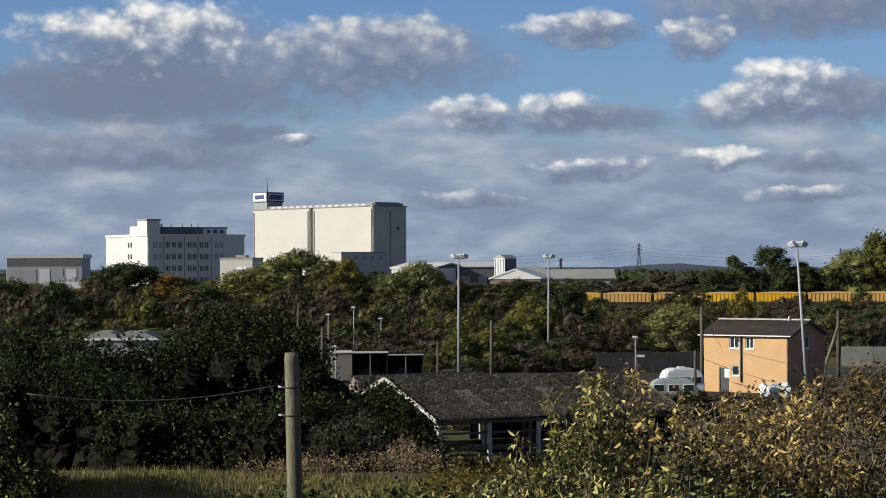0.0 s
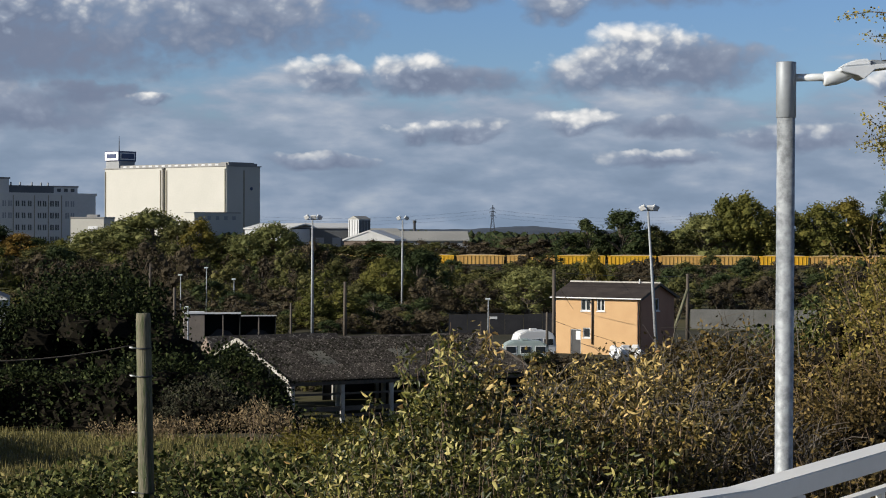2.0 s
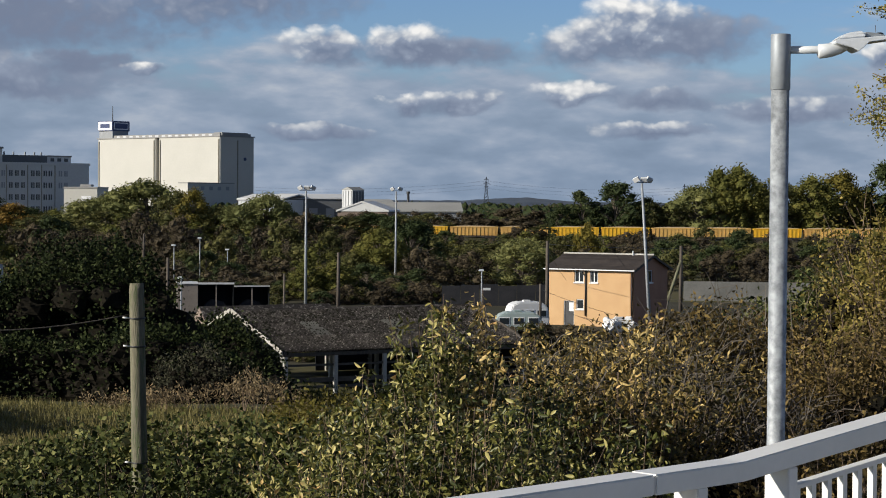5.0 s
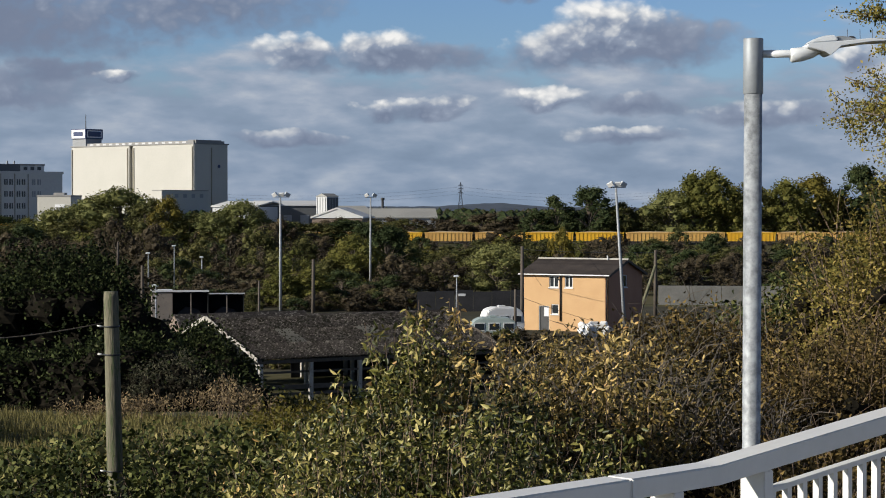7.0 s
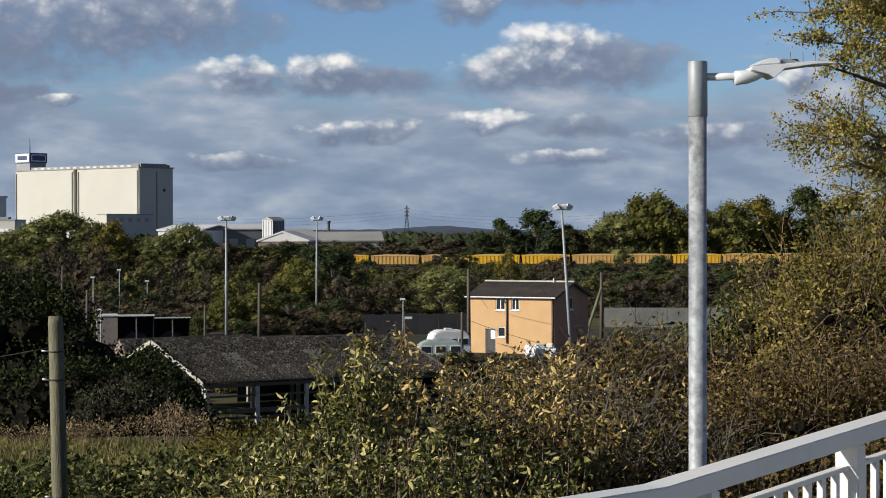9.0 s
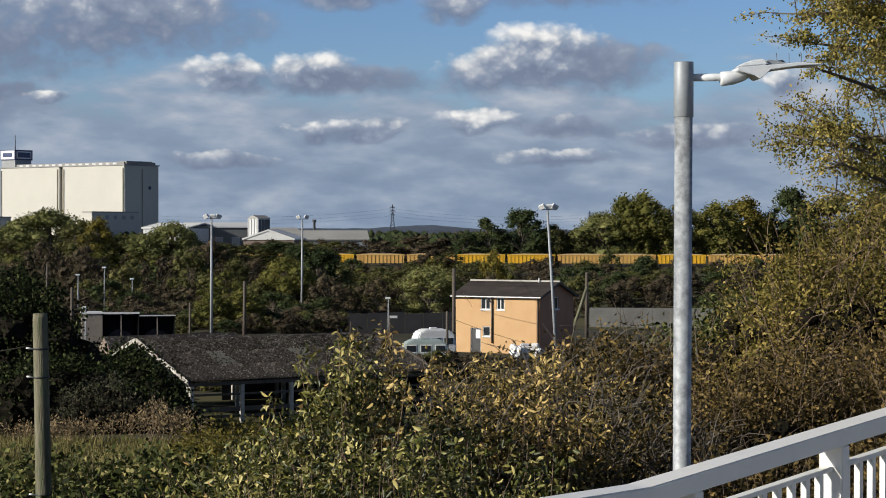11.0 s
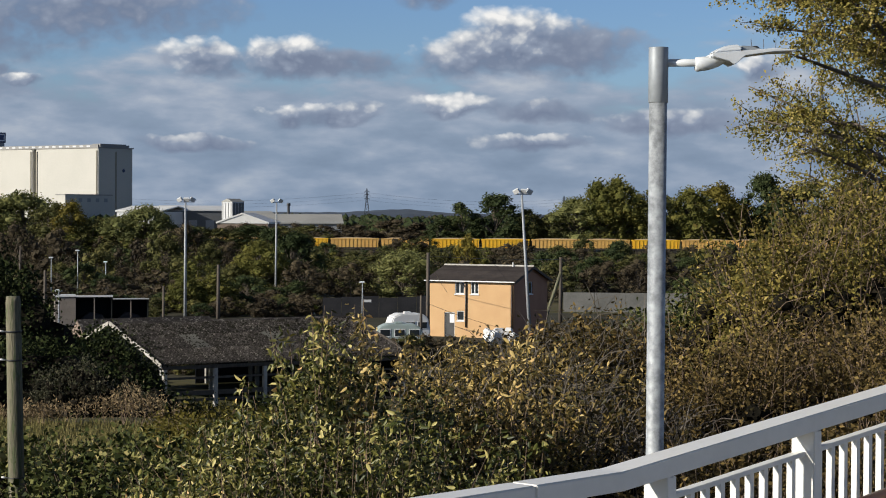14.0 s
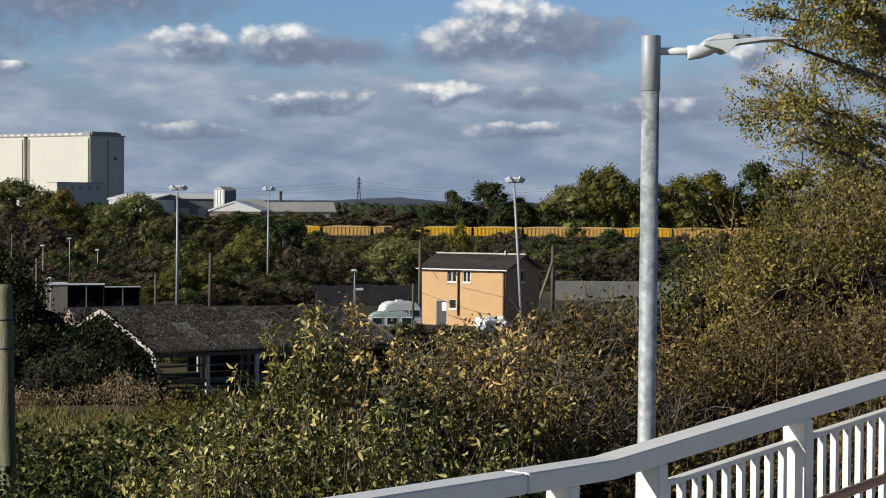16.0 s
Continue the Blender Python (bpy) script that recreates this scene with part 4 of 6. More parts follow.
# ---- yard: caravans, trailers, walls ----
def caravan(x, y, turn, length, height, mat, label):
    ob = thing("caravan", pose(x, y, 0, 0, 0, turn), label, "caravan", "caravans")
    o = [(-length / 2, 0.55), (-length / 2 - 0.05, 1.2), (-length / 2 + 0.35, height - 0.25), (-length / 2 + 0.9, height), (length / 2 - 0.7, height),
         (length / 2 - 0.2, height - 0.3), (length / 2, 1.3), (length / 2 - 0.08, 0.55)]
    part("body", Shape().prism(o, -1.1, 1.1), mat, ob, bevel=0.09)
    for wx_ in (-length * 0.3, 0.0, length * 0.3):
        w = part("window", Shape().box(wx_ - 0.42, wx_ + 0.42, -1.125, -1.105, 1.35, 1.95), upvc, ob)
        part("pane", Shape().box(wx_ - 0.36, wx_ + 0.36, -1.14, -1.127, 1.41, 1.89), pane_glass, w)
    for sy in (-0.95, 0.95):
        part("wheel", Shape().tube([(0.2, sy - 0.09, 0.32), (0.2, sy + 0.09, 0.32)], 0.32, 14), black_pipe, ob, smooth=True)
    part("tow_bar", Shape().beam((-length / 2, 0, 0.5), (-length / 2 - 1.1, 0, 0.5), 0.1, 0.1), dark_metal, ob)
    part("roof_vent", Shape().box(-0.3, 0.3, -0.25, 0.25, height, height + 0.14), mat, ob, bevel=0.04)
    return ob


caravan(4.70, 158, 12, 3.4, 2.56, van_white, "white caravan parked in the yard")
caravan(3.759, 148, 4, 3.7, 2.30, van_green, "grey-green caravan parked in the yard")
wall_m = Matrix.Translation((23.311, 212, 0)) @ pose(0, 0, 0, 0, 0, -8)
wl = thing("boundary_wall", wall_m, "stained grey concrete boundary wall behind the yard", "wall")
for i in range(7):
    part("panel", Shape().box(i * 3.4, i * 3.4 + 3.36, 0, 0.25, -0.3, 2.1), wall_concrete, wl)
hm = thing("hoarding", pose(-2.629, 198, 0, 0, 0, 2), "dark grey hoarding across the yard", "fence")
for i in range(6):
    part("board", Shape().box(i * 1.9, i * 1.9 + 1.87, 0, 0.1, -0.2, 2.05 + 0.08 * (i % 3)), hoarding_dark, hm)
for i in (2,):
    part("notice", Shape().box(i * 1.9 + 0.3, i * 1.9 + 1.1, -0.03, -0.004, 1.6, 1.85), clad_light, hm, "small pale notice")


sb = thing("sign_board", pose(-12.237, 212, 0), "small white board on short posts", "sign")
part("board", Shape().box(-0.5, 0.5, -0.03, 0.03, 0.35, 0.9), van_white, sb)
for xx in (-0.4, 0.4):
    part("leg", Shape().box(xx - 0.04, xx + 0.04, 0.031, 0.09, -0.1, 0.85), dark_wood, sb)
part("mark", Shape().box(-0.2, 0.25, -0.045, -0.031, 0.5, 0.75), dark_metal, sb)
tr = thing("trailer", pose(-26.805, 180, 0, 0, 0, 10), "grey container and dark trailers in a row", "trailer")
part("container", Shape().prism([(0, 0.2), (1.9, 0.2), (1.9, 2.72), (0.0, 2.80)], 0.0, 2.4), box_grey, tr, "grey sheeted end wall", bevel=0.02)
part("roof_edge", Shape().box(-0.05, 1.93, -0.08, 2.45, 2.805, 2.95), van_white, tr, "white roof edge")
for i in range(2):
    x0_, x1_, h_ = 1.95 + i * 3.3, 5.2 + i * 3.3, 2.78 - 0.22 * i
    t_ = part("trailer_body", Shape().box(x0_, x1_, 2.2, 2.35, 0.5, h_).box(x0_, x1_, 0, 2.35, 0.35, 0.5).box(x0_, x1_, 0, 2.35, h_ - 0.1, h_).box(x1_ - 0.08, x1_, 0, 2.2, 0.5, h_ - 0.1), box_dark, tr, "dark open-sided trailer")
    part("roof_edge", Shape().box(x0_, x1_ + 0.04, -0.10, 0.25, h_ + 0.002, h_ + (0.16 if i == 0 else 0.10)), van_white if i == 0 else clad_light, t_)
    part("upright", Shape().box((x0_ + x1_) / 2 - 0.05, (x0_ + x1_) / 2 + 0.05, 0.01, 0.09, 0.5, h_ - 0.1), box_grey, t_)
    part("tarpaulin", Shape().prism([(x0_ + 0.3, 0.5), (x1_ - 0.5, 0.5), (x1_ - 0.9, 1.1), (x0_ + 1.2, 1.35), (x0_ + 0.6, 0.9)], 0.5, 1.8), hoarding_dark, t_)
    part("wheel", Shape().tube([(x0_ + 1.6, 0.1, 0.35), (x0_ + 1.6, 0.4, 0.35)], 0.35, 14), black_pipe, t_)
lowb = thing("outbuilding", pose(-17.030, 128, 0, 0, 0, 31), "low outbuilding with a tan gable and dark roof", "outbuilding")
part("wall", Shape().box(0, 9.5, 0, 3.0, -0.2, 2.2), stone_brown, lowb)
part("gable", Shape().prism([(0, 2.2), (3.0, 2.2), (1.5, 3.45)], 0.0, 0.25, pose(0.25, 0, 0) @ pose(0, 0, 0, 0, 0, 90)), stone_brown, lowb)
for s_ in (0, 1):
    part("roof", Shape().prism([(-0.2, 2.1), (1.5, 3.45), (1.5, 3.56), (-0.2, 2.21)] if s_ == 0 else [(1.5, 3.45), (3.2, 2.1), (3.2, 2.21), (1.5, 3.56)], -9.7, -0.02, pose(0, 0, 0, 0, 0, 90)), asbestos, lowb)
for bx_, bw_ in ((-42.165, 2.6), (-40.095, 3.4)):
    cb = thing("cabin", pose(bx_, 152, 0, 0, 0, 6), "pale roofed cabin among the scrub", "cabin", "cabins")
    zc = 5.743
    part("wall", Shape().box(0, bw_, 0, 3, 0, zc - 0.5), clad_mid, cb)
    part("roof", Shape().prism([(-0.2, zc - 0.55), (bw_ + 0.2, zc - 0.55), (bw_ * 0.7, zc), (bw_ * 0.3, zc)], -0.3, 3.3), silo_cap, cb)
    part("fascia", Shape().box(-0.22, bw_ + 0.22, -0.36, -0.305, zc - 0.68, zc - 0.5), van_white, cb)
rub = thing("rubble_bags", pose(12.220, 158, 0.0), "heap of white rubble bags beside the house", "bags")
rr = random.Random(8)
for i in range(26):
    c = Vector((rr.uniform(-1.1, 1.1), rr.uniform(-0.7, 0.7), rr.uniform(0.2, 1.15)))
    q = Matrix.Translation(c) @ pose(0, 0, 0, rr.uniform(0, 60), rr.uniform(0, 60), rr.uniform(0, 90))
    part("bag", Shape().box(-0.4, 0.4, -0.3, 0.3, -0.22, 0.22, q), van_white, rub, bevel=0.07)


# ---- far works: silo, mill, warehouses ----
SA = 40
silo = thing("grain_silo", pose(-127.273, 1000, 0, 0, 0, -SA), "huge cream rendered grain silo with a sign tower on its roof", "silo")
SH = 42.735
FW, SD = 97.0, 24.0
half = FW * 0.485
part("bin_block", Shape().box(-half, 0, 0, SD, -1, SH), cream_render, silo, bevel=0.3)
part("bin_block", Shape().box(-FW, -half - 2.6, 0, SD, -1, SH), cream_render, silo, bevel=0.3)
part("joint", Shape().box(-half - 2.6, -half, 1.6, SD - 1.6, -1, SH - 1), silo_groove, silo, "recessed dark joint between the blocks")
for xx in (-0.9, -half + 1.1, -half - 3.8, -FW + 0.9):
    part("downpipe", Shape().box(xx - 0.25, xx + 0.25, -0.45, 0.0, 0, SH - 1.5), silo_groove, silo)
part("side_pipe", Shape().box(0.0, 0.4, 12.0, 12.5, 0, SH - 2), silo_groove, silo)
part("roof_gallery", Shape().box(-FW + 1, -1.5, 1.2, SD - 1, SH, SH + 1.6), silo_cap, silo, "dark roof gallery")
for i in range(17):
    part("gallery_window", Shape().box(-FW + 4 + i * 5.2, -FW + 6.6 + i * 5.2, 1.1, 1.19, SH + 0.35, SH + 1.25), clad_light, silo)
part("parapet", Shape().box(-FW - 0.4, 0.4, -0.4, 0.0, SH - 0.25, SH + 0.3), silo_cap, silo)
part("parapet", Shape().box(0.003, 0.4, 0.0, SD + 0.4, SH - 0.25, SH + 0.3), silo_cap, silo)
part("plant_room", Shape().box(-6.5, -0.6, 2, SD - 4, SH + 0.3, SH + 2.0), silo_cap, silo)
part("logo", Shape().tube([(0.02, 17.5, SH - 11.5), (0.25, 17.5, SH - 11.5)], [0.9, 0.9], 16), navy, silo, "small round mark, navy")
tower = part("sign_tower", Shape().box(-FW + 0.5, -FW + 11.5, 0.5, 11.5, SH + 0.0, SH + 4.2), clad_mid, silo)
part("sign_box", Shape().box(-FW, -FW + 12, 0, 12, SH + 4.2, SH + 9.6), navy, silo, "roof sign with plain framed panels")
part("sign_face", Shape().box(-FW + 0.4, -FW + 11.6, -0.15, -0.01, SH + 4.6, SH + 9.2), sign_white, silo)
part("sign_bar", Shape().box(-FW + 2.2, -FW + 9.8, -0.3, -0.16, SH + 5.8, SH + 8.0), navy, silo)
part("sign_frame", Shape().box(-FW + 12.01, -FW + 12.15, 1.0, 11.0, SH + 5.0, SH + 8.8), sign_white, silo)
part("sign_bar", Shape().box(-FW + 12.16, -FW + 12.3, 1.6, 10.4, SH + 5.5, SH + 8.3), navy, silo)
part("aerial", Shape().tube([(-FW + 11, 1, SH + 9.6), (-FW + 11, 1, SH + 17.5)], [0.30, 0.12], 6), dark_metal, silo)
anx = thing("silo_annexe", pose(-133.662, 930, 0, 0, 0, -SA), "flat-roofed concrete annexe before the silo", "building")
ah = 17.947
part("wall", Shape().box(-6.5, 0, 0, 30, -1, ah), cream_render, anx)
part("roof_edge", Shape().box(-6.7, 0.2, -0.2, 30.2, ah, ah + 0.5), silo_cap, anx)
for i in range(5):
    part("window", Shape().box(0.01, 0.1, 3 + i * 5.4, 5.2 + i * 5.4, ah - 3.2, ah - 1.4), clad_mid, anx)
cre = thing("cream_building", pose(-145.051, 700, 0, 0, 0, -8), "low cream building beside the mill", "building")
ch = 14.134
part("wall", Shape().box(0, 12.4, 0, 12, -1, ch), cream_render, cre)
part("roof_edge", Shape().box(-0.2, 12.6, -0.2, 12.2, ch, ch + 0.5), silo_cap, cre)
part("roof_vent", Shape().box(5, 9, 3, 6, ch + 0.6, ch + 1.4), silo_cap, cre)
dw = part("hatch", Shape().box(6.6, 10.2, -0.2, -0.01, ch - 7, ch - 2.8), sign_white, cre)
part("louvre", Shape().box(7.2, 9.6, -0.3, -0.21, ch - 4.7, ch - 3.8), silo_cap, dw)

mill = thing("flour_mill", pose(-183.983, 750, 0, 0, 0, 40), "pale rendered flour mill with rows of small windows", "mill")
MH = 24.336
ML, MD = 43.0, 38.0
part("wall", Shape().box(0, ML, 0, MD, -1, MH), mill_render, mill, bevel=0.2)
part("cornice", Shape().box(-0.3, ML + 0.3, -0.3, MD + 0.3, MH - 0.9, MH + 0.02), mill_render, mill)
part("stair_tower", Shape().box(-0.01, 5.5, 0.5, 9, MH, MH + 5.2), mill_render, mill)
part("tower_cap", Shape().box(-0.3, 5.9, 0.2, 9.3, MH + 5.2, MH + 5.9), silo_cap, mill)
part("roof_house", Shape().box(1, 5, 10, 18, MH, MH + 3.2), mill_render, mill)
part("roof_plant", Shape().box(6, 26, 3, 14, MH, MH + 2.9), clad_dark, mill, "dark rooftop plant room")
for i, xx in enumerate((9, 13, 18, 22, 25)):
    part("roof_vent", Shape().tube([(xx, 6, MH + 2.9), (xx, 6, MH + 4.2)], 0.35, 8), clad_mid, mill)
part("lift_house", Shape().box(26.5, 37, 4, 14, MH, MH + 2.4), mill_render, mill)
part("lift_cap", Shape().box(26.2, 37.3, 3.7, 14.3, MH + 2.4, MH + 3.0), silo_cap, mill)
for i in range(3):
    part("lift_window", Shape().box(28 + i * 3, 29.6 + i * 3, 3.9, 3.99, MH + 0.6, MH + 1.9), mill_window, mill)
for r in range(5):
    zc = MH - 4.2 - r * 4.65
    for j, xx in enumerate((3.2, 5.6, 8.8, 11.4, 14.0, 18.2, 20.4, 23.6, 25.8, 30.2, 32.6)):
        dark = 2 <= j <= 8
        if not dark and r > 1:
            continue
        w = part("window", Shape().box(xx - 0.75, xx + 0.75, -0.10, -0.01, zc - 1.1, zc + 1.1), mill_window if dark else clad_mid, mill)
        part("mullion", Shape().box(xx - 0.12, xx + 0.12, -0.18, -0.11, zc - 1.1, zc + 1.1), mill_render, w)
    if r < 4:
        for yy in (14.5, 16.8):
            part("window", Shape().box(-0.10, -0.01, yy - 0.6, yy + 0.6, zc - 1.0, zc + 1.0), mill_window, mill)
for xx in (7.0, 16.0, 22.0, 27.8):
    part("pilaster", Shape().box(xx - 0.15, xx + 0.15, -0.25, -0.005, 0, MH - 0.95), silo_groove, mill)

wh = thing("warehouse", pose(-192.208, 600, 0, 0, 0, 6), "grey clad warehouse with a dark band under its roof", "warehouse")
wz = 15.375
part("front", Shape().box(0, 23.5, 0, 16, -1, wz - 1.2), clad_mid, wh)
part("band", Shape().box(0.0, 23.6, -0.12, -0.01, wz - 3.6, wz - 1.4), clad_dark, wh)
# sunlight on the left side painted as lighter cladding
part("side_wall", Shape().box(-0.2, -0.01, 0, 16, -1, wz - 1.0), clad_light, wh, "side wall coloured paler for the sun on it")
part("roof", Shape().box(-0.4, 23.9, -0.3, 16.3, wz - 1.2, wz), clad_light, wh)
for i in range(4):
    part("bay_door", Shape().box(6 + i * 4.2, 9.2 + i * 4.2, -0.10, -0.01, 0.5, wz - 4.6), clad_light if i % 2 else clad_mid, wh)
wl2 = thing("plant_building", pose(-162.540, 550, 0, 0, 0, 4), "low white building with roof units", "building")
lz = 7.049
part("wall", Shape().box(0, 8, 0, 7, -1, lz), clad_light, wl2)
for i in range(5):
    part("roof_unit", Shape().box(0.4 + i * 1.55, 1.5 + i * 1.55, 1, 2.4, lz, lz + 0.8 + 0.5 * (i % 2)), clad_mid, wl2)


def hall(x, y, turn, length, depth, eaves, ridge, wall_mat, roof_mat, label, gable_front=False):
    ob = thing("industrial_hall", pose(x, y, 0, 0, 0, turn), label, "hall", "industrial halls")
    part("wall", Shape().box(0, length, 0, depth, -1, eaves), wall_mat, ob)
    if gable_front:
        part("gable", Shape().prism([(0, eaves), (length, eaves), (length / 2, ridge)], -0.3, depth), roof_mat, ob)
        for a, b in ((-0.4, length / 2), (length + 0.4, length / 2)):
            part("roof_slope", Shape().prism([(a, eaves - 0.1), (b, ridge), (b, ridge + 0.5), (a, eaves + 0.4)], -0.5, depth + 0.5), roof_mat, ob)
    else:
        for a in (0, 1):
            o = [(-0.5, eaves - 0.1), (depth / 2, ridge), (depth / 2, ridge + 0.4), (-0.5, eaves + 0.35)] if a == 0 else [(depth / 2, ridge), (depth + 0.5, eaves - 0.1), (depth + 0.5, eaves + 0.35), (depth / 2, ridge + 0.4)]
            part("roof_slope", Shape().prism(o, -length - 0.5, 0.5, pose(0, 0, 0, 0, 0, 90)), roof_mat, ob)
    return ob


h1 = hall(-67.071, 700, 6, 22, 30, 10.902, 12.362, clad_dark, clad_light, "dark clad hall with a pale roof edge")
hall(-81.247, 690, -20, 17, 26, 10.501, 12.114, clad_light, roof_pale, "pale clad hall beside the dark one")
for i in range(3):
    part("door", Shape().box(4 + i * 6, 7 + i * 6, -0.1, -0.01, 0, 7.5), clad_mid, h1)
tw = thing("silver_tower", pose(-40.427, 680, 0, 0, 0, -35), "silver clad tower with a low pitched roof", "tower")
tz = 14.036
part("wall", Shape().box(-4.6, 0, 0, 6.6, -1, tz), clad_light, tw)
part("roof", Shape().prism([(-4.8, tz), (0.2, tz), (-2.2, tz + 1.1)], -0.2, 6.8), roof_grey, tw)
for i in range(4):
    part("rib", Shape().box(-4.2 + i * 1.2, -4.05 + i * 1.2, -0.15, -0.01, 0, tz - 0.3), clad_mid, tw)
    # dark panels carry the shade of the tower's right face
    part("side_panel", Shape().box(0.01, 0.12, 0.3 + i * 1.6, 1.6 + i * 1.6, 0, tz - 0.4), clad_dark, tw)
wg = hall(-40.173, 600, -6, 15.5, 24, 7.064, 9.834, stone_brown, roof_pale, "stone gabled hall with a white roof", True)
part("arch", Shape().prism([(4.2, 2), (7.2, 2), (7.2, 4.6), (6.6, 5.4), (5.7, 5.7), (4.8, 5.4), (4.2, 4.6)], -0.1, -0.01), clad_dark, wg, "dark arched opening")
lg = hall(-29.264, 650, 4, 27, 22, 6.761, 9.554, clad_mid, roof_grey, "long hall with a grey sheeted roof")
for i in range(9):
    part("roof_light", Shape().box(1.5 + i * 2.9, 2.1 + i * 2.9, 0.0, 0.2, 0, 0.1, pose(0, 0.4, 6.761 + 0.55)), clad_light, lg)
hall(-49.131, 760, 10, 20, 20, 9.165, 10.481, clad_mid, roof_grey, "far grey hall behind the tower")
st = thing("chimney_stack", pose(-25.322, 820, 0), "thin dark chimney stack", "chimney")
part("stack", Shape().tube([(0, 0, 0), (0, 0, 13.776)], [0.7, 0.5], 10), dark_metal, st, smooth=True)
part("cap", Shape().tube([(0, 0, 13.303), (0, 0, 14.250)], [0.8, 0.8], 10), dark_metal, st)


# ---- pylon and lines ----
def pylon(x, y, height):
    ob = thing("pylon", pose(x, y, 0), "grey lattice electricity pylon on the horizon", "pylon", "pylons")
    b, t = height * 0.095, height * 0.018
    for sx in (-1, 1):
        for sy in (-1, 1):
            part("leg", Shape().tube([(sx * b, sy * b, 0), (sx * t * 1.5, sy * t * 1.5, height * 0.62), (sx * t * 0.5, sy * t * 0.5, height)], [0.85, 0.75, 0.6], 4), pylon_steel, ob)
    brace = Shape()
    zs = [height * u for u in (0.0, 0.14, 0.27, 0.39, 0.5, 0.6, 0.69, 0.77, 0.84)]
    for z0, z1 in zip(zs, zs[1:]):
        w0, w1 = [b + (t * 1.5 - b) * min(1, z / (height * 0.62)) for z in (z0, z1)]
        for sy in (-1, 1):
            brace.tube([(-w0, sy * w0, z0), (w1, sy * w1, z1)], 0.45, 3).tube([(w0, sy * w0, z0), (-w1, sy * w1, z1)], 0.2, 3)
    part("bracing", brace, pylon_steel, ob)
    for u, w in ((0.66, 0.085), (0.78, 0.10), (0.90, 0.075)):
        a = part("cross_arm", Shape().tube([(-height * w, 0, height * u), (0, 0, height * (u + 0.035)), (height * w, 0, height * u)], [0.3, 0.6, 0.3], 4).tube([(-height * w, 0, height * u), (height * w, 0, height * u)], 0.25, 4), pylon_steel, ob)
        for sx in (-1, 1):
            part("insulator", Shape().tube([(sx * height * w, 0, height * u), (sx * height * w, 0, height * u - 2.2)], 0.2, 4), pylon_steel, a)
    return ob


PX, PY, PH = 28.629, 3200, 49.488
pylon(PX, PY, PH)
pylon(-383.636, 3150, PH * 0.75)
pylon(384.848, 3500, PH * 0.85)
wires = Shape()
for ex, ey, eh in ((-383.636, 3150, PH * 0.75), (384.848, 3500, PH * 0.85)):
    for u, w in ((0.66, 0.085), (0.78, 0.10), (0.90, 0.075)):
        for sx in (-1, 1):
            a = Vector((PX + sx * PH * w, PY, PH * u - 2))
            b = Vector((ex + sx * eh * w, ey, eh * u - 2))
            wires.tube([a.lerp(b, i / 14) - Vector((0, 0, 9 * 4 * (i / 14) * (1 - i / 14))) for i in range(15)], 0.06, 3)
solid("power_line", wires, pylon_steel, "thin power lines sagging between the pylons", "power line", "stuff")


# ---- train ----
def wagon(mat, label):
    ob = thing("rail_wagon", pose(0, 0, -60), label, "wagon", "train of ballast wagons")
    Lw, w = 12.2, 1.35
    part("body", Shape().add([(-Lw / 2 + 0.15, -w, 1.15), (Lw / 2 - 0.15, -w, 1.15), (Lw / 2 - 0.15, w, 1.15), (-Lw / 2 + 0.15, w, 1.15),
                              (-Lw / 2, -w, 3.35), (Lw / 2, -w, 3.35), (Lw / 2, w, 3.35), (-Lw / 2, w, 3.35)],
                             [(3, 2, 1, 0), (4, 5, 6, 7), (0, 1, 5, 4), (1, 2, 6, 5), (2, 3, 7, 6), (3, 0, 4, 7)]), mat, ob)
    part("top_rim", Shape().box(-Lw / 2 - 0.05, Lw / 2 + 0.05, -w - 0.08, -w - 0.005, 3.2, 3.42), mat, ob)
    for i in range(12):
        x = -Lw / 2 + 0.7 + i * (Lw - 1.4) / 11
        part("rib", Shape().box(x - 0.07, x + 0.07, -w - 0.10, -w - 0.005, 1.2, 3.19), mat, ob)
    part("sole_bar", Shape().box(-Lw / 2 + 0.2, Lw / 2 - 0.2, -w + 0.05, w - 0.05, 0.85, 1.14), underframe, ob)
    hv_ = [(x, y, 3.36 + 0.28 * max(0, 1 - (abs(x) / (Lw / 2 - 0.2)) ** 4) * (1 - (y / w) ** 2) + 0.1 * noise.noise((x, y, 1))) for y in (-1.3, -0.7, 0, 0.7, 1.3) for x in [-Lw / 2 + 0.2 + i * (Lw - 0.4) / 16 for i in range(17)]]
    part("load", Shape().add(hv_, [(j * 17 + i, j * 17 + i + 1, j * 17 + 18 + i, j * 17 + 17 + i) for j in range(4) for i in range(16)]), ballast, ob, "heaped pale ballast", smooth=True)
    for bx in (-Lw / 2 + 2.1, Lw / 2 - 2.1):
        bg = part("bogie", Shape().box(bx - 1.3, bx + 1.3, -1.1, 1.1, 0.45, 0.8), underframe, ob)
        for dxx in (-0.9, 0.9):
            for sy in (-0.85, 0.85):
                part("wheel", Shape().tube([(bx + dxx, sy - 0.07, 0.46), (bx + dxx, sy + 0.07, 0.46)], 0.46, 14), underframe, bg)
    for sx in (-1, 1):
        part("coupling", Shape().box(sx * Lw / 2 - 0.4, sx * Lw / 2 + 0.4, -0.15, 0.15, 0.9, 1.12), underframe, ob)
    return ob


